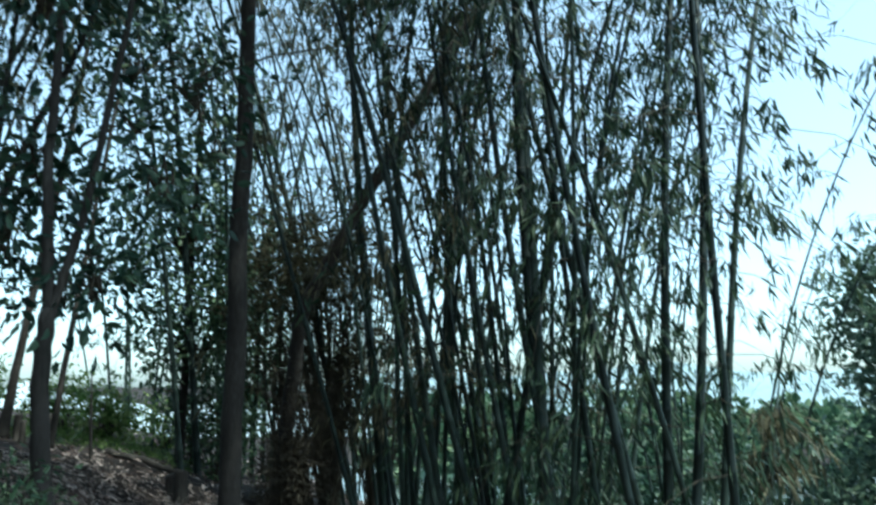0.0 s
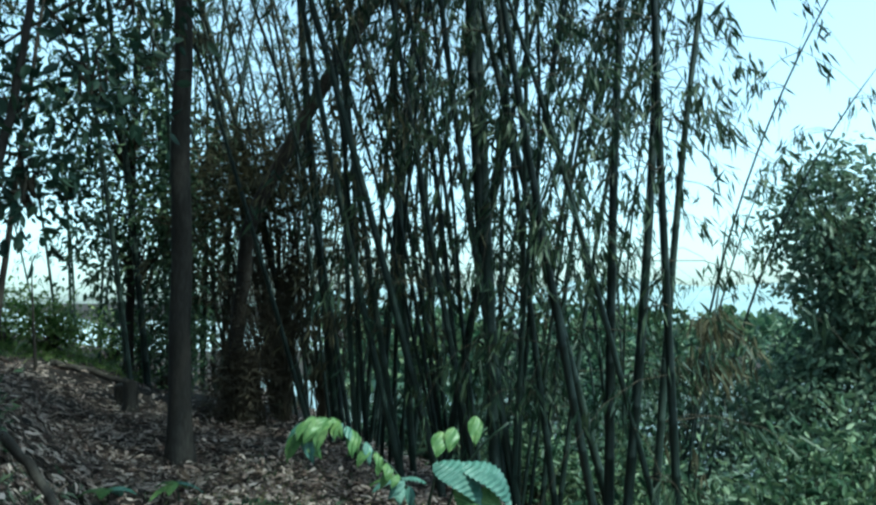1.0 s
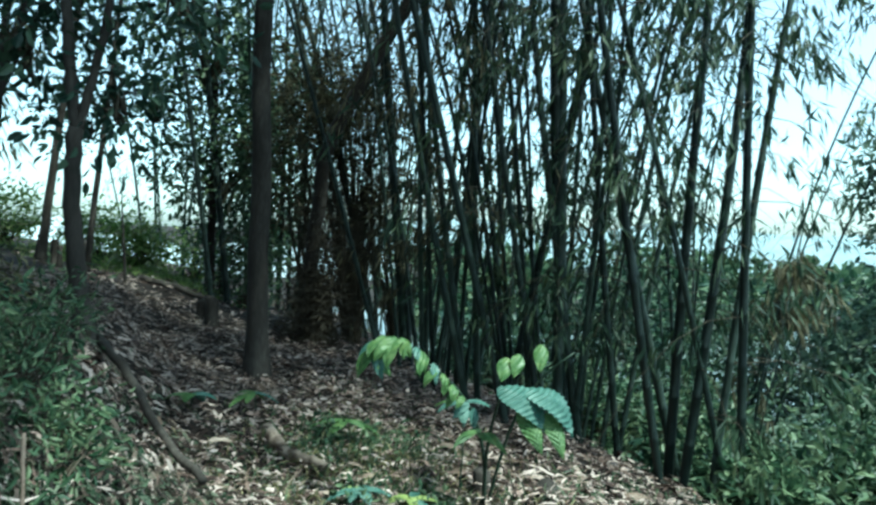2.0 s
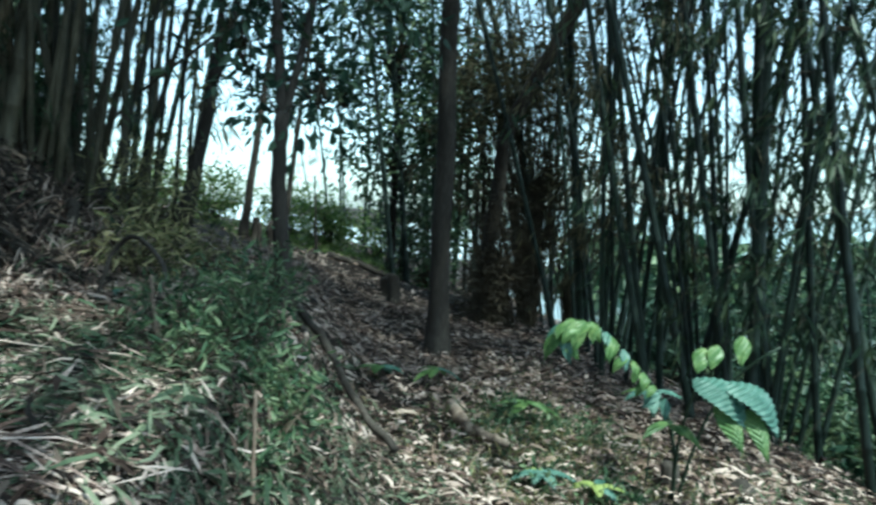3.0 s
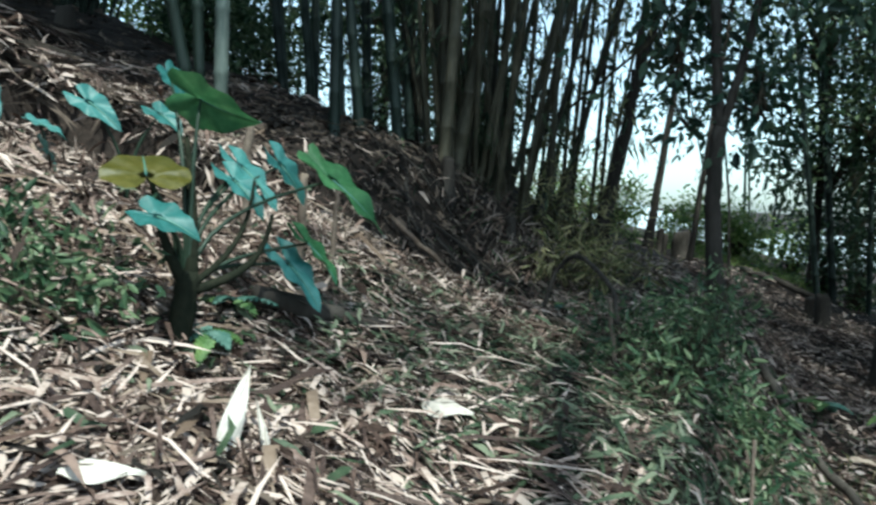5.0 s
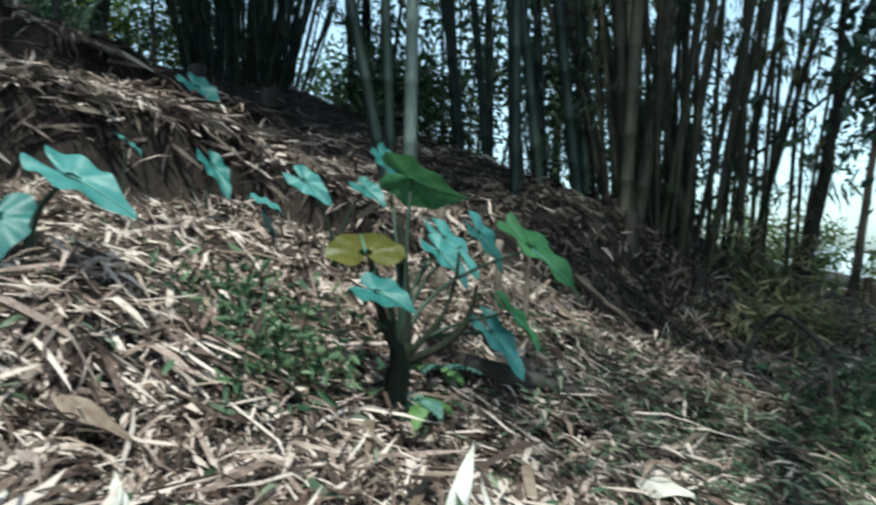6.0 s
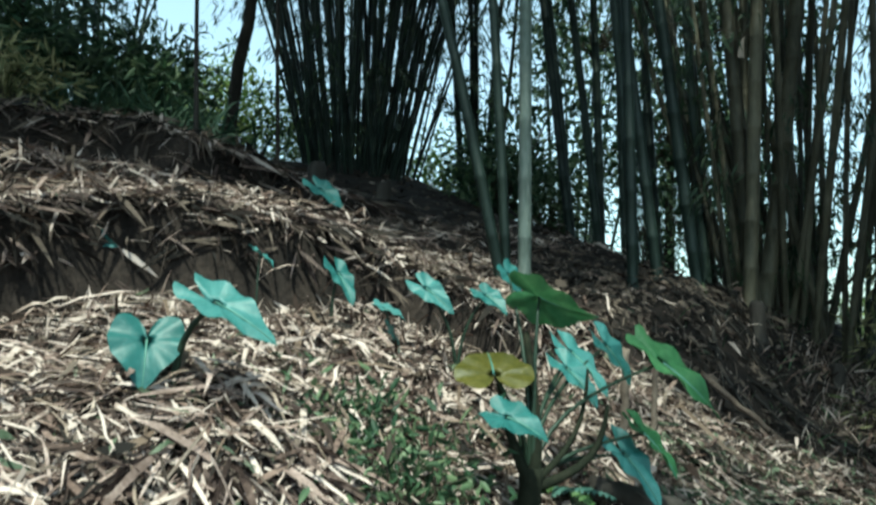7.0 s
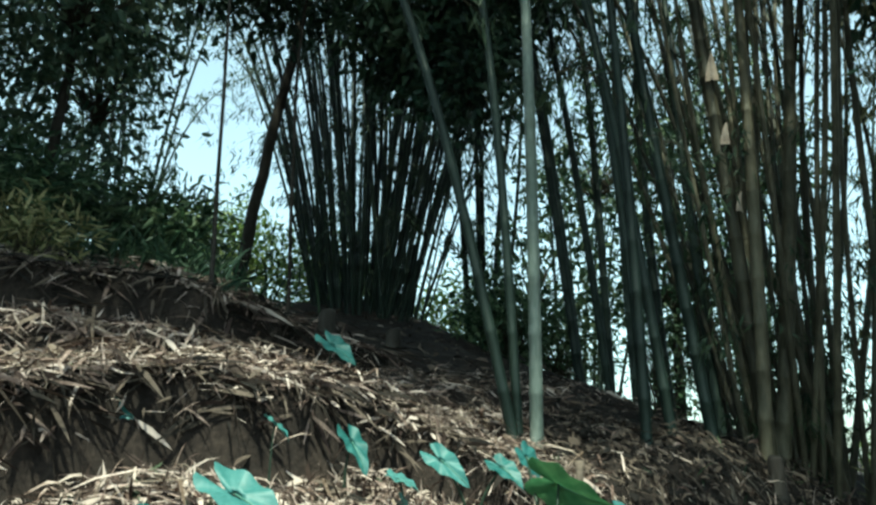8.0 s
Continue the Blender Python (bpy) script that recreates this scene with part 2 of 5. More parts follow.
# lie of the land: heights over u (metres right of the bank's foot) and y
TOE_Y = (-6.0, 0.0, 1.5, 3.2, 5.0, 7.0, 12.0, 30.0)
TOE_X = (-0.1, -0.35, -0.6, -1.2, -2.0, -2.9, -4.6, -9.0)
LAND_Y = (-4.0, 0.0, 1.5, 3.4, 5.5, 9.0, 14.0)
LAND_U = (-40.0, -20.0, -10.0, -6.0, -4.0, -2.8, -2.2, -1.5, -0.5, 0.0, 0.8, 2.2, 3.2, 4.2, 5.5, 9.0, 16.0, 40.0)
LAND_Z = (
    (9.0, 5.6, 4.2, 3.00, 2.35, 1.85, 1.50, 1.18, 0.75, 0.20, -0.03, -0.13, -0.22, -0.6, -1.7, -4.2, -6.6, -9.0),
    (8.5, 5.3, 4.0, 2.85, 2.20, 1.75, 1.42, 1.08, 0.75, 0.15, -0.03, -0.13, -0.22, -0.6, -1.7, -4.2, -6.6, -9.0),
    (8.0, 5.0, 3.8, 2.60, 1.98, 1.52, 1.20, 0.92, 0.72, 0.10, -0.03, -0.13, -0.22, -0.6, -1.7, -4.2, -6.6, -9.0),
    (7.5, 5.4, 4.0, 2.70, 2.10, 1.72, 0.98, 0.74, 0.66, 0.08, -0.05, -0.13, -0.22, -0.6, -1.7, -4.2, -6.6, -9.0),
    (6.0, 4.0, 3.1, 2.35, 1.95, 1.60, 1.25, 0.92, 0.62, 0.24, 0.08, -0.08, -0.22, -0.6, -1.7, -4.2, -6.6, -9.0),
    (4.0, 2.8, 2.1, 1.60, 1.28, 1.04, 0.92, 0.82, 0.70, 0.56, 0.30, 0.08, -0.25, -0.8, -1.8, -4.2, -6.6, -9.0),
    (2.0, 1.8, 1.6, 1.30, 1.10, 0.98, 0.90, 0.82, 0.72, 0.60, 0.30, 0.00, -0.40, -0.9, -2.0, -4.4, -6.6, -9.0),
)


def land(x, y):
    """Height of the bare ground at (x, y)."""
    x, y = np.asarray(x, float), np.asarray(y, float)
    u = x - np.interp(y, TOE_Y, TOE_X)
    cols = [np.interp(u, LAND_U, row) for row in LAND_Z]
    k = np.clip(np.searchsorted(LAND_Y, y) - 1, 0, len(LAND_Y) - 2)
    ya, yb = np.take(LAND_Y, k), np.take(LAND_Y, k + 1)
    w = np.clip((y - ya) / (yb - ya), 0, 1)
    w = w * w * (3 - 2 * w)
    cols = np.array(cols)
    idx = np.indices(np.shape(x)) if np.ndim(x) else ()
    za, zb = cols[(k, *idx)], cols[(k + 1, *idx)]
    z = za + (zb - za) * w
    # terraces cut into the upper slope
    for edge, drop, wide in ((-2.8, 0.40, 0.9), (-4.0, 0.16, 0.6), (-5.2, 0.42, 1.1), (-7.4, 0.3, 1.2)):
        e = edge + 0.22 * np.sin(1.9 * y + edge) + 0.1 * np.sin(5.3 * y)
        s = u - e
        fade = np.clip((2.2 - y) / 1.6, 0, 1)
        cut = np.where(s > 0, np.clip(1 - s / wide, 0, 1) * -0.5, np.clip(1 + s / wide, 0, 1) * 0.5) * np.clip(np.abs(s) / 0.03, 0, 1)
        z = z + drop * fade * cut
    # a hollow scraped under the litter mat
    z = z - 0.14 * np.exp(-((x + 2.02) / 0.10) ** 2 - ((y - 0.03) / 0.26) ** 2)
    # the slope runs out ahead into the valley
    z = z - np.clip(y - 13, 0, 45) * 0.2 * np.clip((u + 70) / 30, 0, 1)
    return np.maximum(z, -11.0)


def rough_land(x, y):
    """The ground with its small humps."""
    x, y = np.asarray(x, float), np.asarray(y, float)
    z = land(x, y)
    near = np.exp(-((x + 2) ** 2 + (y - 3) ** 2) / 200)
    for k, (a, b, c) in enumerate(((3.1, 1.7, 0.03), (5.3, -3.9, 0.022), (9.7, 6.1, 0.014), (-7.3, 13.1, 0.012), (19.0, 11.0, 0.007), (-15.0, 23.0, 0.006))):
        z = z + near * c * np.sin(a * x + b * y + 1.3 * k) * np.cos(b * 0.7 * x - a * 0.6 * y + k)
    return z


def slope(x, y):
    """Unit normals of the ground."""
    h = 0.06
    dx = (land(x + h, y) - land(x - h, y)) / (2 * h)
    dy = (land(x, y + h) - land(x, y - h)) / (2 * h)
    return unit(np.stack([-dx, -dy, np.ones_like(dx)], -1))


def z_at(x, y):
    return float(rough_land(x, y))


# ---- ground, river, distance ----
def spaced(parts):
    return np.unique(np.concatenate([np.arange(a, b, s) for a, b, s in parts]).round(3))


gx = spaced(((-420, -60, 30), (-60, -14, 2.0), (-14, -8.4, 0.25), (-8.4, -6, 0.08), (-6, 2.6, 0.05), (2.6, 10, 0.3), (10, 60, 2.5), (60, 421, 30)))
gy = spaced(((-420, -40, 30), (-40, -4, 1.5), (-4, -1, 0.2), (-1, 7, 0.055), (7, 16, 0.2), (16, 70, 2.0), (70, 421, 30)))
GX, GY = np.meshgrid(gx, gy)
GZ = rough_land(GX.ravel(), GY.ravel())
nx, ny = len(gx), len(gy)
i, j = np.meshgrid(np.arange(ny - 1), np.arange(nx - 1), indexing="ij")
quads = np.stack([i * nx + j, i * nx + j + 1, (i + 1) * nx + j + 1, (i + 1) * nx + j], -1).reshape(-1, 4)
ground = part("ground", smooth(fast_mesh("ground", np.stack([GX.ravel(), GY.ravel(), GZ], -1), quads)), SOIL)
tagged(ground, "brown forest soil of a terraced slope under leaf litter", "ground", kind="structure")

bm = bmesh.new()
ring = [bm.verts.new((x, y, -7.6)) for x, y in ((-30, 38), (-6, 33), (14, 24), (40, 12), (90, 4), (120, 40), (60, 70), (20, 85), (-30, 90))]
bm.faces.new(ring)
tagged(part("water", bm, WATER), "pale river in the valley below the slope", "water", kind="structure")


def hills(rng):
    """Low ridges round the valley, far off; their blue colour carries the haze."""
    out = []
    for dist, high, rough in ((320, 1, 5), (380, 4, 8)):
        az = np.radians(np.arange(-12, 75, 1.0))
        top = high + sum(rough / (k + 1) * np.sin(az * (5 + 7 * k) + rng.uniform(0, 6)) for k in range(4))
        x, y = np.sin(az) * dist, np.cos(az) * dist
        n = len(az)
        rows = [np.stack([x * (1 + 0.12 * f), y * (1 + 0.12 * f), -14 + (top + 14) * np.sin(f * np.pi / 2)], -1) for f in (0, 0.3, 0.6, 0.8, 1.0)]
        V = np.vstack(rows)
        i, j = np.meshgrid(np.arange(4), np.arange(n - 1), indexing="ij")
        q = np.stack([i * n + j, i * n + j + 1, (i + 1) * n + j + 1, (i + 1) * n + j], -1).reshape(-1, 4)
        out.append((V, np.vstack([q[:, [0, 1, 2]], q[:, [0, 2, 3]]])))
    return merge(out)


tagged(part("backdrop", smooth(fast_mesh("backdrop", *hills(np.random.default_rng(3)))), HAZED_HILL), "wooded hills across the valley, tinted blue for the haze", "hills", kind="structure")


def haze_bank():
    """A glowing pale sheet for mist, closing the view past the path's end."""
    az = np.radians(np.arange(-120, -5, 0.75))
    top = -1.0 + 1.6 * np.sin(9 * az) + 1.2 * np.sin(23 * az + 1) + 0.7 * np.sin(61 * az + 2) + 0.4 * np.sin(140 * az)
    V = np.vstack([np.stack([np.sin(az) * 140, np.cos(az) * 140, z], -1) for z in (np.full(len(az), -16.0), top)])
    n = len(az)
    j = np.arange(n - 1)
    return fast_mesh("backdrop_haze_glow", V, np.stack([j, j + 1, n + j + 1, n + j], -1))


# emission gives the sheet the brightness of lit haze; it is no lamp
HAZE_GLOW = bpy.data.materials.new("haze")
HAZE_GLOW.use_nodes = True
HAZE_GLOW.node_tree.nodes["Principled BSDF"].inputs["Base Color"].default_value = (0.6, 0.65, 0.66, 1)
HAZE_GLOW.node_tree.nodes["Principled BSDF"].inputs["Emission Color"].default_value = (0.8, 0.9, 0.95, 1)
HAZE_GLOW.node_tree.nodes["Principled BSDF"].inputs["Emission Strength"].default_value = 0.2
tagged(part("backdrop_haze_glow", haze_bank(), HAZE_GLOW), "pale glowing sheet standing in for bright haze over the far valley", "haze", kind="structure")


# ---- bamboo ----
def culm_line(x, y, lx, ly, high, arch, toward):
    """Middle line of a culm: leaning at the foot, arching over at the top."""
    z0 = z_at(x, y) - 0.06
    step = 0.34
    s = np.arange(0, high + 0.01, step)
    f = s / high
    P = np.stack([x + lx * s + math.cos(toward) * arch * f ** 3, y + ly * s + math.sin(toward) * arch * f ** 3, z0 + s - 0.25 * arch * f ** 4], -1)
    return P


def culm_mesh(P, r, sides=7):
    """Tapering cane with a raised ring at every joint."""
    n = len(P)
    pts, rad = [], []
    for k in range(n):
        rr = r * (1 - 0.8 * (k / (n - 1)) ** 1.3) + 0.002
        if k < n - 1:
            d = P[k + 1] - P[k]
            pts += [P[k], P[k] + d * 0.035, P[k] + d * 0.08]
            rad += [rr * 1.02, rr * 1.14, rr]
        else:
            pts.append(P[k])
            rad.append(rr * 0.5)
    return tube("culm", pts, rad, sides)


def sprays(lines, rng, start=0.35, per=2.0, reach=0.9, bunch=5, leaf=(0.10, 0.19), width=0.022, hang=1.15):
    """Side twigs from the joints, with bunches of hanging leaves."""
    twigs, P, D = [], [], []
    for line in lines:
        n = len(line)
        for k in range(int(n * start), n):
            f = k / n
            for _ in range(rng.poisson(per * (0.55 + 2.6 * f ** 2.5))):
                a = rng.uniform(0, 2 * np.pi)
                ln = reach * rng.uniform(0.35, 1.15) * (1.15 - 0.5 * f)
                rise = rng.uniform(-0.05, 0.6)
                t = np.linspace(0, 1, 5)
                Q = line[k] + np.stack([np.cos(a) * ln * t, np.sin(a) * ln * t, ln * (rise * t - 0.75 * t ** 2.2)], -1)
                twigs.append(tube_arrays(Q, 0.004 * (1.2 - t), 3, cap=False))
                for tt in rng.uniform(0.3, 1.05, rng.integers(3, 6)):
                    c = np.array([np.interp(min(tt, 1), t, Q[:, q]) for q in range(3)])
                    m = rng.integers(max(2, bunch - 2), bunch + 3)
                    P.append(c + rng.normal(0, 0.05, (m, 3)))
                    d = rng.normal(0, 0.42, (m, 3)) + np.array([np.cos(a) * 0.4, np.sin(a) * 0.4, -hang])
                    D.append(d)
    P, D = np.vstack(P), np.vstack(D)
    n = len(P)
    L = rng.uniform(*leaf, n)
    return merge(twigs), blades(P, D, L, L * rng.uniform(0.11, 0.19, n) * width / 0.022, rng)


def bamboo(label, culms, seed, mat=None, leafmat=None, group="bamboo clumps", name="bamboo_clump", arch=1.5, sides=7, **foliage):
    """A clump: culms are (x, y, lean x, lean y, radius, height)."""
    rng = np.random.default_rng(seed)
    cx, cy = np.mean([c[0] for c in culms]), np.mean([c[1] for c in culms])
    z0 = z_at(cx, cy)
    root = thing(name, cx, cy, z0, label, "bamboo", group)
    shift = np.array([cx, cy, z0])
    lines = []
    for x, y, lx, ly, r, h in culms:
        out = math.atan2(y - cy + rng.normal(0, 0.3), x - cx + rng.normal(0, 0.3))
        line = culm_line(x, y, lx, ly, h, arch * rng.uniform(0.5, 1.3), out)
        lines.append(line)
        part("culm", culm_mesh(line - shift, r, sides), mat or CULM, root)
    if foliage.get("per", 1) > 0:
        tw, lf = sprays(lines, rng, **foliage)
        part("twigwork", fast_mesh("twigwork", tw[0] - shift, tw[1]), TWIG, root)["kind"] = "stuff"
        part("foliage", fast_mesh("foliage", lf[0] - shift, lf[1]), leafmat or BAMLEAF, root)["kind"] = "stuff"
    return root


def scatter_culms(rng, n, x, y, spread, splay, r, h, lean=(0, 0), stray=0.035):
    """Random culms of a clump round (x, y), splaying outwards."""
    out = []
    for _ in range(n):
        a, d = rng.uniform(0, 2 * np.pi), spread * math.sqrt(rng.uniform(0, 1))
        dx, dy = math.cos(a) * d, math.sin(a) * d * 0.8
        out.append((x + dx, y + dy, lean[0] + splay * dx / spread + rng.normal(0, stray), lean[1] + splay * dy / spread + rng.normal(0, stray), r * rng.uniform(0.6, 1.15), h * rng.uniform(0.7, 1.1)))
    return out


rng = np.random.default_rng(11)
# valley edge: the open clump at the brink
edge = [(1.50, 5.35, 0.034, 0, 0.036, 9.5), (1.54, 5.14, 0.116, -0.006, 0.034, 9), (1.86, 4.93, -0.02, 0, 0.029, 9), (1.73, 5.14, 0.099, 0, 0.027, 8.5),
        (1.88, 5.12, -0.233, 0.012, 0.023, 6), (1.72, 5.72, -0.245, 0.013, 0.034, 9), (1.33, 4.88, -0.172, -0.02, 0.028, 8)]
bamboo("tall slender green bamboo clump at the brink of the slope", edge, 21, arch=1.6, start=0.15, per=1.9, reach=1.4, bunch=7, leaf=(0.10, 0.18))
# the dense middle clump
mid = [(0.77, 5.79, -0.023, 0, 0.050, 10), (0.84, 5.83, -0.076, -0.01, 0.052, 10), (0.94, 5.78, -0.154, 0, 0.030, 9), (1.24, 5.77, -0.11, 0, 0.026, 9), (0.65, 5.80, -0.176, 0, 0.026, 8),
       (0.39, 6.51, 0.189, -0.01, 0.029, 9), (0.37, 5.77, -0.242, -0.03, 0.030, 9)] + scatter_culms(rng, 18, 0.75, 6.3, 0.65, 0.20, 0.023, 9.5, stray=0.055)
bamboo("dense dark green bamboo clump on the valley side of the path", mid, 22, start=0.16, per=1.15, reach=1.0)
# clump nearer the dark thicket
left = [(0.05, 6.73, -0.152, 0, 0.030, 9), (0.15, 6.72, -0.049, 0, 0.030, 9), (0.07, 6.13, -0.221, -0.03, 0.028, 8.5), (0.34, 6.17, 0.192, 0.02, 0.028, 8)] + scatter_culms(rng, 15, -0.25, 7.3, 0.6, 0.24, 0.024, 9.5, stray=0.055)
bamboo("dense green bamboo clump beside the leafy path", left, 23, start=0.18, per=0.95, reach=1.0, leafmat=BAMLEAFDRY)
back = [(-0.61, 7.9, -0.10, 0, 0.05, 10), (-1.0, 8.7, -0.233, 0.01, 0.04, 10)] + scatter_culms(rng, 12, -0.8, 9.0, 0.7, 0.25, 0.028, 10, stray=0.055)
bamboo("crowded bamboo clump with leaning outer culms", back, 24, start=0.22, per=0.3, reach=1.1, leafmat=BAMLEAFDRY)
slim = [(-3.08, 8.83, -0.135, 0, 0.032, 9), (-3.09, 9.43, -0.106, 0, 0.042, 10), (-2.75, 9.6, -0.05, 0, 0.03, 9), (-3.4, 10.4, -0.12, 0.02, 0.03, 9), (-2.5, 10.3, -0.02, 0.0, 0.03, 9)] + scatter_culms(rng, 8, -2.9, 11.0, 0.9, 0.12, 0.03, 9)
bamboo("slim bamboo culms leaning over the far end of the path", slim, 25, start=0.12, per=0.32, reach=1.1)
for k, (x, y, n, h) in enumerate(((3.0, 9.5, 10, 8), (0.8, 10.8, 9, 9), (-1.6, 12.5, 9, 9), (-6.5, 15.5, 8, 8))):
    bamboo("bamboo clump further down the slope", scatter_culms(rng, n, x, y, 0.9, 0.22, 0.03, h), 30 + k, start=0.12, per=0.6, reach=1.2, sides=5)
# uphill side
near = [(-4.35, 4.05, -0.025, -0.058, 0.055, 9), (-4.28, 3.92, 0.02, 0.05, 0.048, 9), (-4.55, 4.35, 0.06, 0.13, 0.06, 9)] + scatter_culms(rng, 44, -4.85, 4.85, 0.85, 0.15, 0.029, 9.5, stray=0.09)
OLD_CLUMP = bamboo("thick old bamboo clump with brown sheathed culms above the path", near, 41, mat=CULMDRY, start=0.07, per=0.55, leaf=(0.08, 0.15), reach=0.8)
bamboo("thin yellowish bamboo canes beside the old clump", [(-4.5, 5.85, 0.05, 0.03, 0.022, 8), (-4.35, 6.05, 0.02, 0.05, 0.02, 8), (-4.7, 6.2, 0.06, 0.05, 0.024, 8), (-4.2, 5.95, 0.10, 0.08, 0.016, 7), (-4.95, 6.4, 0.03, 0.02, 0.024, 8), (-4.6, 6.6, 0.0, 0.06, 0.02, 8)], 46, mat=CULMDRY, start=0.15, per=2.2, reach=0.7, leafmat=DRYGREEN)
trio = [(-4.06, 2.73, -0.01, -0.002, 0.034, 9), (-4.20, 3.05, -0.042, -0.10, 0.035, 9), (-4.47, 3.65, -0.048, -0.113, 0.046, 9), (-4.6, 3.2, -0.03, -0.06, 0.032, 9), (-5.22, 4.44, -0.03, -0.05, 0.042, 9)]
bamboo("few stout bamboo culms standing apart on the bank", trio, 42, start=0.25, per=1.6, reach=1.0)
row = [(-6.70, 4.05, -0.042, -0.099, 0.046, 10), (-6.55, 4.3, -0.039, -0.092, 0.042, 10), (-6.45, 4.55, -0.011, -0.027, 0.045, 10), (-6.2, 4.76, -0.03, -0.05, 0.05, 10), (-6.9, 4.2, -0.03, -0.08, 0.045, 10), (-6.8, 4.5, 0.0, -0.02, 0.045, 9)]
bamboo("row of tall bamboo culms on the upper slope", row, 43, start=0.35, per=2.2, reach=1.0)
crest = scatter_culms(rng, 56, -10.2, 2.75, 0.95, 0.28, 0.032, 9.5, stray=0.07) + scatter_culms(np.random.default_rng(12), 50, -10.3, 2.9, 1.0, 0.34, 0.022, 8.0, stray=0.09)
bamboo("fan-shaped dark bamboo clump on the crest of the slope", crest, 44, start=0.14, per=0.5, reach=1.1, sides=6)
bamboo("small bamboo clump leaning apart on the crest", scatter_culms(rng, 8, -10.0, 4.6, 0.3, 0.22, 0.045, 9), 45, start=0.3, per=2.0, sides=6)
for k, (x, y, n) in enumerate(((-11.5, -2.8, 16), (-9.0, -3.6, 18), (-13.5, -0.9, 12), (-8.5, 8.5, 12), (-12.0, 7.5, 12), (-6.9, 7.9, 10))):
    bamboo("leafy bamboo clump at the back of the grove", scatter_culms(rng, n, x, y, 0.8, 0.16, 0.035, 8), 50 + k, start=0.08, per=1.6 if k < 3 else 0.6, reach=1.2, sides=5)
# single canes on the uphill side
bamboo("single pale grey-green bamboo cane", [(-4.00, 1.92, 0.002, 0.005, 0.036, 10)], 61, mat=CULMPALE, name="bamboo_cane", group="", start=0.55, per=2.5, sides=12)
bamboo("two dark bamboo canes from one root, one leaning", [(-4.05, 1.82, -0.079, -0.187, 0.032, 7), (-4.09, 1.86, -0.017, -0.041, 0.028, 8)], 62, name="bamboo_cane", group="", start=0.45, per=2.5, sides=10)


# ---- trees ----
def tree(label, trunk, limbs, crown, seed, leafmat=None, name="tree", group="trees", flare=1.6, leaf=(0.10, 0.17), hang=0.3):
    """trunk and limbs: (points, radius at foot, radius at end); crown: (x, y, z, rx, ry, rz, number of leaves)."""
    rng = np.random.default_rng(seed)
    pts, r0, r1 = trunk
    x, y = pts[0][:2]
    z0 = z_at(x, y)
    root = thing(name, x, y, z0, label, "tree", group)
    o = np.array([x, y, z0])

    def limb(points, ra, rb, sides, foot=False):
        P = np.array(points, float)
        t = np.linspace(0, 1, len(P))
        s = np.linspace(0, 1, max(10, 5 * len(P)))
        if foot:
            s = s ** 1.5
        Q = np.stack([np.interp(s, t, P[:, k]) for k in range(3)], -1)
        if len(P) > 2:
            Q[1:-1] = (Q[:-2] + 2 * Q[1:-1] + Q[2:]) / 4
        Q[1:-1] += rng.normal(0, ra * 0.10, (len(s) - 2, 3))
        R = ra + (rb - ra) * s
        if foot:
            R = R * (1 + (flare - 1) * np.exp(-(Q[:, 2] - Q[0, 2]) / 0.16))
            Q[0, 2] -= 0.08
        return tube("limb", Q - o, R, sides)

    P = [(p[0], p[1], p[2] + z0) for p in pts]
    trunk_ob = part("trunk", limb(P, r0, r1, 14, True), BARK, root)
    for points, ra, rb in limbs:
        part("limb", limb([(p[0], p[1], p[2] + z0) for p in points], ra, rb, 8), BARK, trunk_ob)
    lp, ld, tw = [], [], []
    for cx, cy, cz, rx, ry, rz, n in crown:
        m = max(4, n // 22)
        c = unit(rng.normal(size=(m, 3))) * rng.uniform(0.25, 1, (m, 1)) ** 0.5 * [rx, ry, rz] + [cx, cy, cz + z0]
        hub = np.array([cx, cy, cz + z0 - rz * 0.5])
        for q in c:
            t = np.linspace(0, 1, 4)[:, None]
            Q = hub + (q - hub) * t + np.array([0, 0, 0.15]) * np.sin(t * np.pi) + rng.normal(0, 0.03, (4, 3))
            tw.append(tube_arrays(Q, 0.012 * (1.15 - t[:, 0]), 3, cap=False))
            k = 22
            off = rng.normal(0, 0.17, (k, 3))
            lp.append(q + off)
            ld.append(off * 2 + rng.normal(0, 0.3, (k, 3)) + [0, 0, -hang])
    if lp:
        lp, ld = np.vstack(lp), np.vstack(ld)
        L = rng.uniform(*leaf, len(lp))
        v, f = broad(lp, ld, L, L * 0.45, rng)
        part("crown", fast_mesh("crown", v - o, f), leafmat or TREELEAF, root)["kind"] = "stuff"
        v, f = merge(tw)
        part("twigwork", fast_mesh("twigwork", v - o, f), TWIG, root)["kind"] = "stuff"
    return root


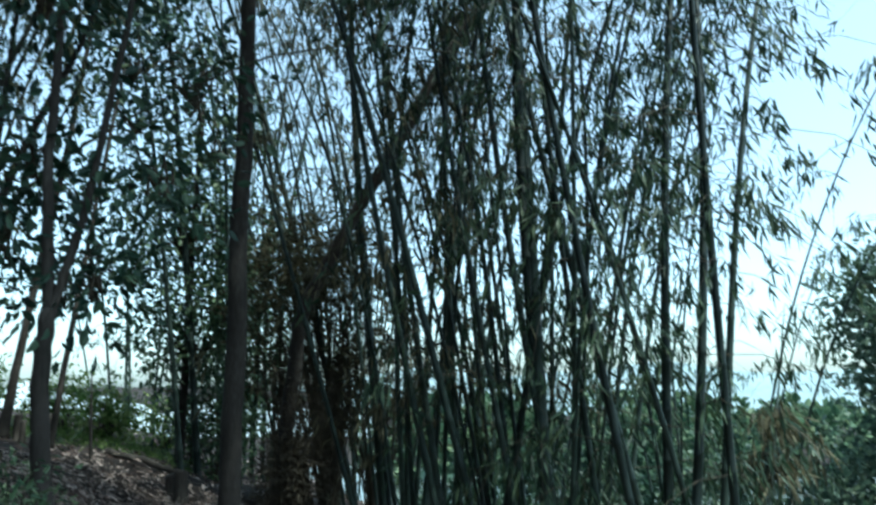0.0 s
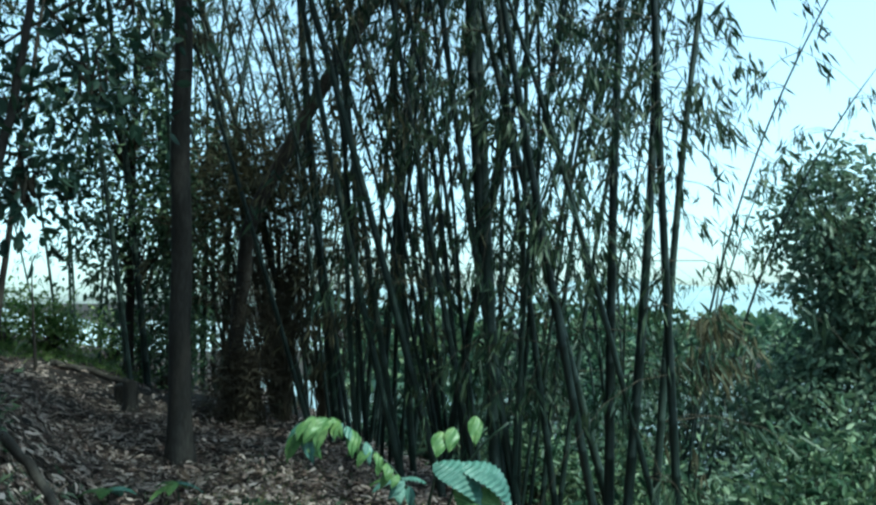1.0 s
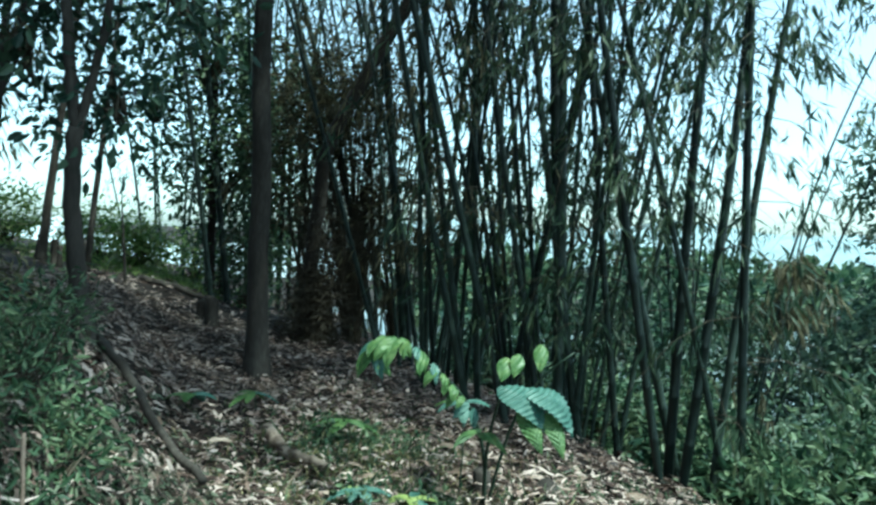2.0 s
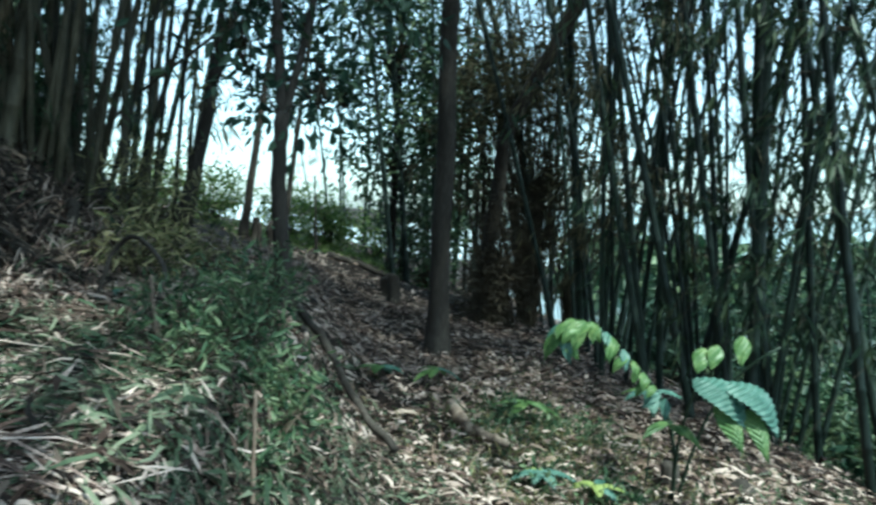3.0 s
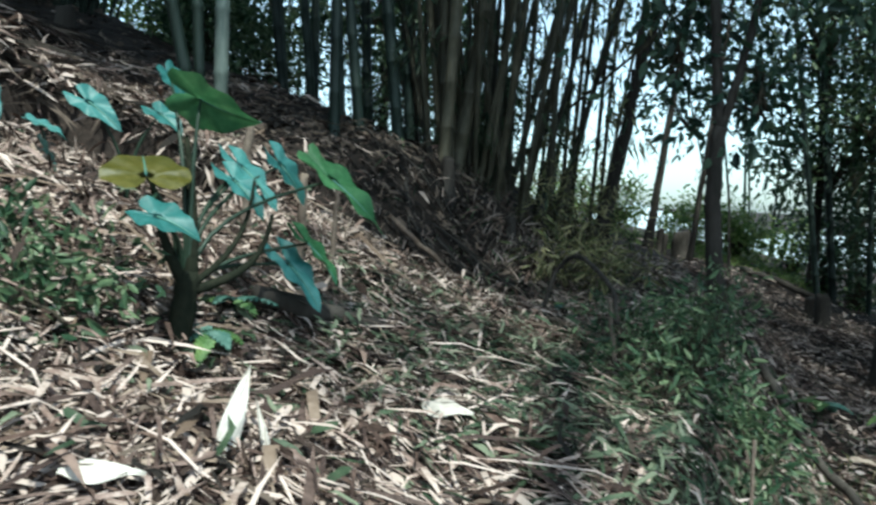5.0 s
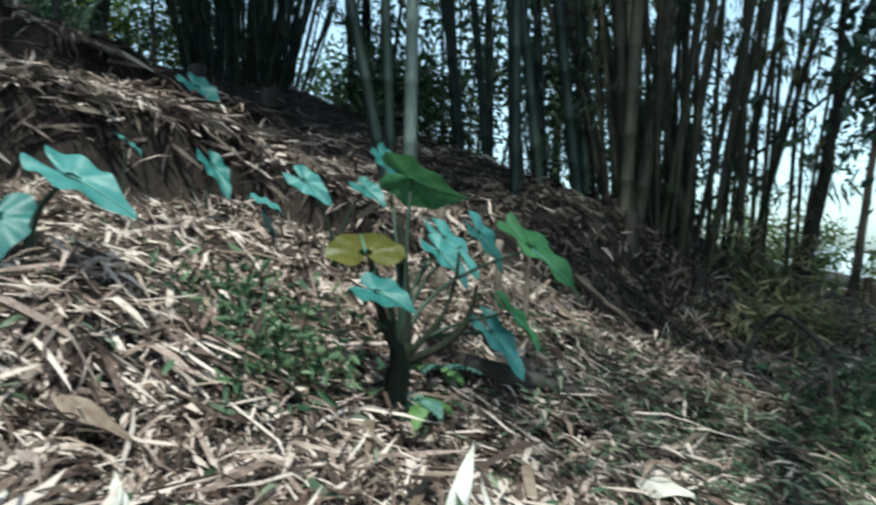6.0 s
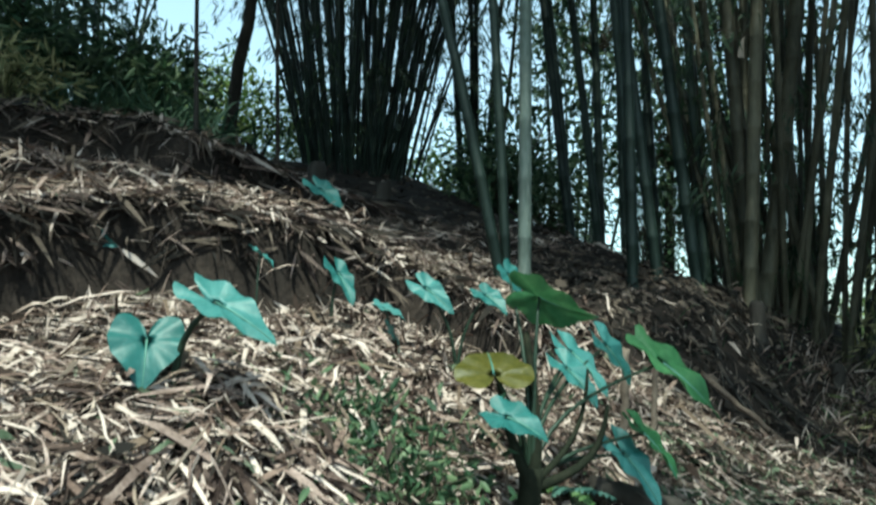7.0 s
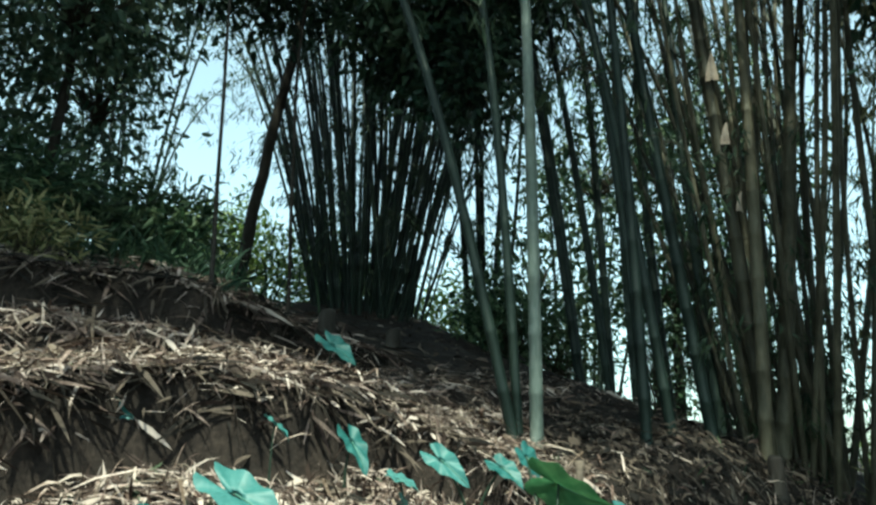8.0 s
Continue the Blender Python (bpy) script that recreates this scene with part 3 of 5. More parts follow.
# crown blob at 8.6 m is unseen, added to shade the old bamboo
tree("straight grey-brown forest tree with a flared foot beside the path", ([(-1.73, 6.14, 0), (-1.74, 6.14, 2), (-1.75, 6.13, 4.5), (-1.7, 6.1, 8)], 0.092, 0.055),
     [([(-1.7, 6.1, 7.4), (-1.1, 6.4, 8.5), (-0.6, 6.6, 9.2)], 0.04, 0.015), ([(-1.7, 6.1, 7.6), (-2.3, 5.9, 8.8), (-2.7, 5.6, 9.6)], 0.04, 0.015)],
     [(-1.7, 6.0, 9.4, 2.2, 2.0, 0.9, 700), (-1.7, 4.5, 8.6, 1.9, 1.7, 0.8, 4200)], 71, leaf=(0.15, 0.24))
tree("dark forked tree with broad leaves on the bank", ([(-2.18, 4.22, 0), (-2.24, 4.2, 0.5), (-2.27, 4.19, 0.95), (-2.25, 4.2, 1.25)], 0.052, 0.045),
     [([(-2.25, 4.2, 1.2), (-2.33, 4.2, 2.0), (-2.4, 4.3, 3.6), (-2.4, 4.3, 5)], 0.038, 0.015), ([(-2.25, 4.2, 1.2), (-2.12, 4.25, 1.8), (-1.95, 4.3, 3.2), (-1.8, 4.3, 4.6)], 0.03, 0.012)],
     [(-2.3, 4.3, 5.2, 1.2, 1.2, 0.9, 2200), (-2.45, 4.2, 3.2, 0.55, 0.4, 0.25, 260), (-1.75, 4.5, 2.15, 0.35, 0.4, 0.35, 260), (-1.65, 4.6, 2.8, 0.4, 0.4, 0.4, 200), (-2.55, 4.4, 2.3, 0.3, 0.3, 0.35, 260), (-2.15, 4.5, 1.5, 0.32, 0.3, 0.3, 220), (-2.65, 4.4, 1.75, 0.25, 0.3, 0.3, 160)], 72, leaf=(0.07, 0.13))
# upper crown blob at 7.5 m is unseen, added for canopy shade
tree("tree forking low, rooted in the bank", ([(-4.03, 5.73, 0), (-3.9, 5.85, 0.9), (-3.82, 5.9, 1.6)], 0.065, 0.05),
     [([(-3.82, 5.9, 1.55), (-3.6, 6.1, 2.6), (-3.3, 6.3, 3.6), (-3.1, 6.5, 5)], 0.04, 0.015), ([(-3.82, 5.9, 1.55), (-3.75, 5.9, 2.8), (-3.7, 5.95, 4.4)], 0.035, 0.015), ([(-3.9, 5.85, 1.1), (-3.7, 6.3, 2.3), (-3.4, 6.7, 3.6)], 0.02, 0.008)],
     [(-3.4, 6.4, 5.2, 1.4, 1.3, 0.8, 2000), (-3.6, 6.0, 7.5, 1.8, 1.6, 0.9, 500)], 73, leaf=(0.13, 0.22))
tree("slender bare-stemmed tree near the end of the path", ([(-5.23, 8.81, 0), (-5.1, 8.9, 1.5), (-4.9, 9.05, 3.5), (-4.7, 9.2, 6)], 0.055, 0.025), [], [(-4.7, 9.2, 5.9, 1.4, 1.4, 1.0, 1000)], 74)
tree("thin leaning sapling near the end of the path", ([(-4.42, 8.38, 0), (-4.3, 8.47, 1.6), (-4.15, 8.6, 3.5), (-4.0, 8.7, 5)], 0.038, 0.015), [], [(-4.0, 8.8, 5.0, 1.1, 1.1, 0.9, 700)], 75, flare=1.2)
tree("thin dead sapling on the path's crest", ([(-3.72, 7.91, 0), (-3.76, 7.91, 0.5), (-3.79, 7.92, 1.0)], 0.02, 0.006), [], [], 76, flare=1.2)
tree("broken trunk leaning steeply across the bamboo", ([(-1.75, 8.05, 0), (-1.66, 7.95, 1.2), (-1.5, 7.7, 2.15), (-0.2, 7.6, 4.45), (0.8, 7.6, 6.2)], 0.08, 0.065), [], [], 77, flare=1.0)
# broadleaf trees whose dark crowns close the view over the path
tree("dark broadleaf tree by the path's end", ([(-3.5, 9.9, 0), (-3.5, 9.9, 2.5), (-3.4, 9.8, 5)], 0.06, 0.03), [], [(-3.5, 9.6, 3.2, 0.9, 1.0, 0.8, 1500), (-3.2, 9.7, 4.4, 0.9, 0.7, 0.8, 800), (-2.9, 9.8, 2.2, 0.8, 0.8, 0.7, 1300), (-4.2, 9.5, 4.9, 1.5, 1.0, 0.9, 500), (-5.0, 9.8, 3.7, 0.9, 0.8, 0.5, 700), (-5.4, 10.2, 2.4, 1.0, 0.7, 0.5, 500), (-4.3, 9.9, 2.6, 0.5, 0.6, 0.5, 500), (-3.4, 9.9, 1.7, 0.9, 0.6, 0.8, 1300), (-2.7, 10.3, 1.2, 0.7, 0.6, 0.7, 1100), (-2.8, 10.1, 2.8, 0.9, 0.6, 0.8, 1300)], 78, leafmat=BUSHLEAF, leaf=(0.07, 0.13))
tree("slanting bare tree against the sky on the crest", ([(-9.87, 0.95, 0), (-9.75, 1.2, 2.0), (-9.6, 1.55, 4.2), (-9.3, 1.9, 7)], 0.085, 0.05), [], [(-9.3, 1.9, 7.2, 1.5, 1.5, 1.0, 2400)], 79)
tree("thin straight sapling on the terrace", ([(-5.6, 0.25, 0), (-5.62, 0.2, 1.4), (-5.65, 0.12, 4.5)], 0.018, 0.008), [], [], 80, flare=1.2)
# last two crown blobs are unseen, added to shade the slope and crest
tree("dark broadleaf tree hanging over the upper slope", ([(-7.6, 1.2, 0), (-7.6, 1.1, 3), (-7.4, 1.3, 6)], 0.02, 0.015), [], [(-7.2, 2.5, 3.5, 0.9, 1.0, 0.6, 3400), (-6.7, 2.75, 2.7, 0.4, 0.4, 0.5, 900), (-7.6, 1.0, 4.3, 1.4, 1.3, 0.5, 3400), (-6.8, 3.3, 4.2, 1.0, 1.0, 0.6, 2200), (-5.2, 1.6, 5.4, 2.2, 2.2, 0.6, 5000), (-8.2, 1.9, 7.2, 1.7, 1.7, 0.9, 4500)], 81)
tree("tall leafy tree rising from the valley", ([(6.6, 11.0, 0), (6.6, 11.0, 3), (6.7, 11, 6)], 0.15, 0.06), [], [(6.8, 11, 7.2, 0.9, 1.0, 1.4, 3600), (7.5, 11, 6.0, 1.4, 1.2, 1.4, 5600), (6.6, 10.8, 4.4, 1.5, 1.2, 1.2, 6400)], 82, leafmat=OLIVELEAF)


tree("dense leafy tree standing behind the terraces", ([(-8.6, -1.3, 0), (-8.6, -1.2, 2), (-8.5, -1.2, 4.5)], 0.07, 0.03), [], [(-8.3, -1.2, 3.0, 1.3, 1.3, 1.0, 1400), (-8.2, -2.4, 2.2, 1.2, 1.2, 1.0, 1300), (-8.6, -0.1, 4.0, 1.2, 1.2, 0.8, 1400), (-7.8, -1.2, 4.8, 1.5, 1.5, 0.8, 2800), (-8.6, -2.9, 4.4, 1.4, 1.4, 1.0, 2600), (-7.6, -0.8, 5.7, 1.7, 1.7, 0.7, 3200), (-9.4, -0.9, 2.4, 1.1, 1.0, 1.0, 1400), (-9.7, -2.0, 1.3, 1.2, 1.1, 0.9, 1200), (-9.6, -0.7, 0.9, 0.9, 0.8, 0.6, 1000)], 83, leafmat=OLIVELEAF)
tree("leafy green tree behind the old bamboo", ([(-8.4, 6.8, 0), (-8.3, 6.8, 2.5), (-8.2, 6.9, 5.5)], 0.07, 0.03), [], [(-8.3, 6.7, 2.2, 1.5, 1.3, 1.0, 1500), (-7.6, 7.3, 3.8, 1.4, 1.2, 1.0, 1500), (-9.0, 6.0, 3.9, 1.3, 1.2, 1.0, 1300), (-8.0, 6.7, 5.4, 1.8, 1.6, 0.9, 700), (-9.6, 5.2, 2.2, 1.2, 1.0, 1.0, 1000)], 84, leafmat=BUSHLEAF)


# unseen trees added behind and overhead; their crowns are placed to shade the slope
for k, (x, y, tx, ty, h) in enumerate(((1.3, -3.6, 0.2, -5.4, 8.2), (2.4, -2.4, 1.4, 1.6, 8.4), (-4.2, -4.2, -2.6, -3.4, 8.0), (-5.9, -4.2, -5.4, -4.0, 7.2), (-2.9, -3.4, -2.9, 0.4, 8.6), (2.2, -2.6, 0.0, 3.2, 8.4))):
    tree("unseen added tree with a wide crown that shades the slope", ([(x, y, 0), (x, y, 3), ((x + tx) / 2, (y + ty) / 2, h - 1.2), (tx, ty, h)], 0.11, 0.05), [], [(tx, ty, h, 2.5, 2.5, 0.8, 650 if k == 1 else 6500 if k < 5 else 4600)], 140 + k, leaf=(0.16, 0.26), group="grove trees")


# ---- bushes ----
def bush(label, blobs, seed, leafmat, leaf=(0.05, 0.10), shape=0.4, name="bush", group="bushes", lance=False, twig_r=0.006):
    """blobs: (x, y, height of the middle over the ground, rx, ry, rz, leaves)."""
    rng = np.random.default_rng(seed)
    x, y = blobs[0][:2]
    z0 = z_at(x, y)
    o = np.array([x, y, z0])
    root = thing(name, x, y, z0, label, "bush", group)
    lp, ld, tw = [], [], []
    for bx, by, bz, rx, ry, rz, n in blobs:
        zc = z_at(bx, by)
        m = max(3, n // 16)
        c = unit(rng.normal(size=(m, 3))) * rng.uniform(0.15, 1, (m, 1)) ** 0.6 * [rx, ry, rz] + [bx, by, zc + bz]
        for q in c:
            foot = np.array([bx + rng.normal(0, 0.05), by + rng.normal(0, 0.05), zc - 0.03])
            t = np.linspace(0, 1, 4)[:, None]
            Q = foot + (q - foot) * t + np.array([0, 0, 0.2 * rz]) * np.sin(t * np.pi) + rng.normal(0, 0.01, (4, 3))
            tw.append(tube_arrays(Q, twig_r * (1.2 - t[:, 0]), 3, cap=False))
            k = 16
            off = rng.normal(0, 0.16 * (rx + rz) / 2 + 0.02, (k, 3))
            lp.append(q + off)
            ld.append(unit(off) + rng.normal(0, 0.5, (k, 3)) + [0, 0, -0.15])
    lp, ld = np.vstack(lp), np.vstack(ld)
    L = rng.uniform(*leaf, len(lp))
    v, f = (blades if lance else broad)(lp, ld, L, L * shape, rng)
    part("foliage", fast_mesh("foliage", v - o, f), leafmat, root)["kind"] = "stuff"
    v, f = merge(tw)
    part("twigwork", fast_mesh("twigwork", v - o, f), TWIG, root)["kind"] = "stuff"
    return root


bush("low green feathery bush on the edge of the bank", [(-1.62, 2.65, 0.2, 0.28, 0.28, 0.18, 620), (-1.32, 2.4, 0.12, 0.22, 0.25, 0.1, 380), (-1.78, 3.1, 0.3, 0.2, 0.25, 0.22, 420), (-1.55, 2.2, 0.12, 0.3, 0.2, 0.1, 380), (-1.2, 2.25, 0.08, 0.16, 0.24, 0.07, 300), (-1.13, 1.92, 0.05, 0.14, 0.2, 0.05, 200), (-2.05, 3.0, 0.14, 0.3, 0.3, 0.12, 260)], 91, BUSHLEAF, (0.025, 0.06), 0.28)
bush("small leafy shrub among dry leaves", [(-2.04, 0.46, 0.09, 0.2, 0.2, 0.08, 620), (-2.3, 0.40, 0.08, 0.16, 0.16, 0.07, 300)], 92, BUSHLEAF, (0.02, 0.055), 0.35)
bush("dry yellowish scrub on the bank under the bamboo", [(-3.2, 4.1, 0.18, 0.35, 0.35, 0.18, 520), (-3.75, 5.0, 0.35, 0.4, 0.4, 0.4, 700), (-3.2, 4.9, 0.15, 0.3, 0.4, 0.15, 300)], 93, DRYGREEN, (0.06, 0.13), 0.16, lance=True)
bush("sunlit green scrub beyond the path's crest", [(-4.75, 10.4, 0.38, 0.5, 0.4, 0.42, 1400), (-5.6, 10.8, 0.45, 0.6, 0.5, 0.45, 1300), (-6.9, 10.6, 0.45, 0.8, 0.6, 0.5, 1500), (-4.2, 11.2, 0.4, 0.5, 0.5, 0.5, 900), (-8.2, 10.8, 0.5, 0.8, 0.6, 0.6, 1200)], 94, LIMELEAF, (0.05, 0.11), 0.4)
bush("dark undergrowth under the trees at the path's end", [(-3.0, 9.9, 0.6, 0.6, 0.5, 0.6, 900), (-3.5, 10.5, 0.9, 0.5, 0.5, 0.8, 900)], 104, BUSHLEAF, (0.06, 0.12), 0.4)
bush("dark brushy thicket of dead bamboo tops", [(-1.64, 7.95, 0.42, 0.30, 0.30, 0.5, 3000), (-1.5, 8.0, 1.2, 0.35, 0.3, 0.45, 700)], 95, TWIG, (0.09, 0.18), 0.08, lance=True)
bush("brown-green drooping foliage of leaning bamboo", [(-1.3, 8.4, 2.8, 0.9, 0.3, 0.9, 3000), (-1.9, 8.7, 2.3, 0.6, 0.3, 0.9, 1500), (-0.8, 8.5, 1.7, 0.8, 0.3, 0.7, 1500)], 102, BAMLEAFDRY, (0.10, 0.2), 0.15, lance=True)
bush("dense green bushes down the valley side", [(3.0, 7.0, 0.9, 0.9, 0.8, 0.8, 3000), (4.2, 8.5, 1.6, 1.2, 1.0, 1.3, 4200), (2.6, 8.6, 1.0, 1.0, 1.0, 0.9, 2600), (5.6, 9.5, 2.0, 1.6, 1.2, 1.8, 6500), (4.6, 7.6, 1.2, 1.0, 0.8, 1.0, 3600)], 96, OLIVELEAF, (0.07, 0.14), 0.4)
bush("leafy shrub at the brink of the slope", [(2.9, 5.0, 0.7, 0.6, 0.5, 0.6, 2400), (3.4, 5.6, 1.5, 0.7, 0.6, 0.8, 2800), (2.2, 5.6, 0.3, 0.5, 0.5, 0.3, 1400), (1.9, 4.6, 0.15, 0.35, 0.3, 0.2, 900), (2.5, 6.5, 0.6, 0.6, 0.5, 0.5, 1800), (2.4, 7.7, 0.9, 0.8, 0.6, 0.8, 2200), (1.4, 7.9, 0.6, 0.6, 0.5, 0.6, 1500)], 97, BUSHLEAF, (0.06, 0.13), 0.42)
bush("bushes on the valley slope behind the bamboo", [(0.3, 9.9, 0.4, 0.9, 0.5, 0.4, 900), (1.7, 9.6, 0.6, 0.9, 0.5, 0.7, 1500), (2.9, 10.4, 1.3, 0.9, 0.6, 1.2, 2400), (2.2, 11.6, 2.5, 1.0, 0.6, 1.4, 2200), (4.0, 12.2, 3.2, 1.2, 0.7, 1.7, 2600), (5.6, 12.6, 3.6, 1.2, 0.7, 1.8, 2600), (0.5, 12.5, 0.6, 1.6, 1.0, 0.9, 2000), (3.0, 13, 1.2, 2.0, 1.2, 1.5, 3600), (7, 14, 2.0, 2.5, 1.5, 2.2, 4800)], 98, TREELEAF, (0.10, 0.18), 0.42)
bush("dark undergrowth behind the terraces", [(-8.6, -1.6, 0.5, 0.9, 0.8, 0.6, 3000), (-8.9, 0.0, 0.45, 0.8, 0.7, 0.5, 2600), (-9.2, -3.0, 0.9, 1.2, 1.0, 1.0, 2600)], 99, BUSHLEAF, (0.10, 0.2), 0.22)
bush("pale olive ferny bush over the terrace lip", [(-6.7, -1.1, 0.3, 0.55, 0.6, 0.3, 900), (-6.9, -1.9, 0.4, 0.6, 0.6, 0.4, 800)], 105, DRYGREEN, (0.08, 0.16), 0.2, lance=True)
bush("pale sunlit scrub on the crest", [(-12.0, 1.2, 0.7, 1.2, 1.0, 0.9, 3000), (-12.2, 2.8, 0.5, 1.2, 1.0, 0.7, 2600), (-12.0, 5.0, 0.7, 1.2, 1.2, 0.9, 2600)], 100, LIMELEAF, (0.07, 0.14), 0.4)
bush("green scrub between the canes on the upper slope", [(-8.0, 3.9, 0.45, 0.6, 0.6, 0.5, 2200), (-9.0, 5.2, 0.6, 1.0, 0.8, 0.6, 2400), (-7.6, 6.7, 1.1, 0.8, 0.7, 1.0, 1500), (-6.4, 6.6, 0.9, 0.6, 0.6, 0.9, 1300), (-9.2, 7.2, 1.8, 1.0, 1.0, 1.6, 1800)], 101, BUSHLEAF, (0.06, 0.12), 0.42)

# unseen clumps added behind the camera to cut down the sky light
for k, (x, y, n) in enumerate(((2.6, -6.6, 14), (-1.2, -6.2, 14), (-4.6, -6.0, 14), (5.8, -4.6, 12), (-7.0, -5.0, 14))):
    bamboo("unseen bamboo clump added behind the path for shade", scatter_culms(rng, n, x, y, 0.7, 0.2, 0.035, 9), 65 + k, start=0.25, per=1.2, reach=1.3, sides=5, arch=3.0)


def woods(rng):
    """Clumped foliage on the far bank of the river."""
    P, D = [], []
    for _ in range(70):
        az, d = radians(rng.uniform(-4, 75)), rng.uniform(55, 170)
        c = np.array([math.sin(az) * d, math.cos(az) * d, -10 + rng.uniform(0, 7)])
        k = 260
        q = unit(rng.normal(size=(k, 3))) * rng.uniform(0.4, 1, (k, 1)) ** 0.5 * [4.5, 4.5, 3.8]
        P.append(c + q)
        D.append(q + rng.normal(0, 2, (k, 3)))
    P, D = np.vstack(P), np.vstack(D)
    return broad(P, D, rng.uniform(0.8, 1.7, len(P)), rng.uniform(0.6, 1.1, len(P)), rng)


tagged(part("far_woods", fast_mesh("far_woods", *woods(np.random.default_rng(8))), BUSHLEAF), "hazy green woods along the far bank of the river", "woods", kind="stuff")


def scrub(rng, n, x0, x1, y0, y1, size, bump):
    """Knee-high growth over the falling ground."""
    x, y = rng.uniform(x0, x1, n), rng.uniform(y0, y1, n)
    u = x - np.interp(y, TOE_Y, TOE_X)
    ok = u > 4.6
    x, y = x[ok], y[ok]
    h = bump * (0.5 + 0.5 * np.sin(0.9 * x + 0.4 * y) * np.cos(0.7 * y - 0.3 * x)) * rng.uniform(0.1, 1, len(x))
    P = np.stack([x, y, land(x, y) + h], -1)
    D = rng.normal(0, 1, (len(x), 3)) + [0, 0, 0.4]
    L = size * rng.uniform(0.5, 1.3, len(x))
    return broad(P, D, L, L * 0.5, rng)


r = np.random.default_rng(17)
tagged(part("valley_scrub", fast_mesh("valley_scrub", *merge([scrub(r, 16000, 1.5, 9, 4, 14, 0.14, 0.9), scrub(r, 22000, -4, 30, 12, 34, 0.4, 1.8), scrub(r, 9000, -10, 60, 30, 70, 0.8, 2.2)])), TREELEAF), "green scrub covering the slope down to the river", "scrub", kind="stuff")


bush("low yellow-green weeds beside the path", [(-0.45, 3.75, 0.06, 0.3, 0.2, 0.06, 220), (-0.1, 3.6, 0.06, 0.25, 0.2, 0.06, 200), (-0.85, 4.4, 0.07, 0.25, 0.25, 0.06, 180), (-0.4, 4.5, 0.08, 0.25, 0.25, 0.08, 160)], 103, BUSHLEAF, (0.03, 0.06), 0.4)


# ---- big-leaved plants ----
def heart_leaf(A, B, W, rng, wave=0.05, face=None):
    """An arrow-shaped leaf hung at A, its tip at B, folded a little along the midrib."""
    A, B = np.array(A), np.array(B)
    A = A + (B - A) * 0.3
    X = B - A
    L = np.linalg.norm(X)
    X = X / L
    up = np.array([0.2, -0.1, 0.85]) + rng.normal(0, 0.36, 3) if face is None else np.array(face)
    N = unit(up - X * (up @ X))
    Y = np.cross(N, X)
    th = np.radians(np.linspace(-180, 180, 41))
    knots = (0, 18, 42, 75, 110, 140, 158, 172, 180)
    r = np.interp(np.abs(np.degrees(th)), knots, (1.0, 0.76, 0.62, 0.58, 0.60, 0.66, 0.60, 0.22, 0.05))
    k = max(W, 0.68 * L) / (1.17 * L)
    rows = []
    for f in (0.0, 0.3, 0.55, 0.8, 1.0):
        x, y = r * f * np.cos(th), r * f * np.sin(th) * k
        z = 0.30 * np.abs(y) - 0.22 * x * x * np.sign(x) - 0.25 * y * y + wave * f * f * np.sin(7 * th + L * 40) + 0.005 * np.cos(th * 14) * f * (1.2 - f)
        rows.append(A + L * (x[:, None] * X + y[:, None] * Y + z[:, None] * N))
    V = np.vstack(rows)
    n = len(th)
    i, j = np.meshgrid(np.arange(4), np.arange(n - 1), indexing="ij")
    q = np.stack([i * n + j, i * n + j + 1, (i + 1) * n + j + 1, (i + 1) * n + j], -1).reshape(-1, 4)
    return V, np.vstack([q[:, [0, 1, 2]], q[:, [0, 2, 3]]])


def stalk(A, B, bow, r0, r1):
    """A bowed stalk from A up to B."""
    A, B = np.array(A, float), np.array(B, float)
    t = np.linspace(0, 1, 9)[:, None]
    return A + (B - A) * t + np.array(bow) * np.sin(t * np.pi), np.linspace(r0, r1, 9)


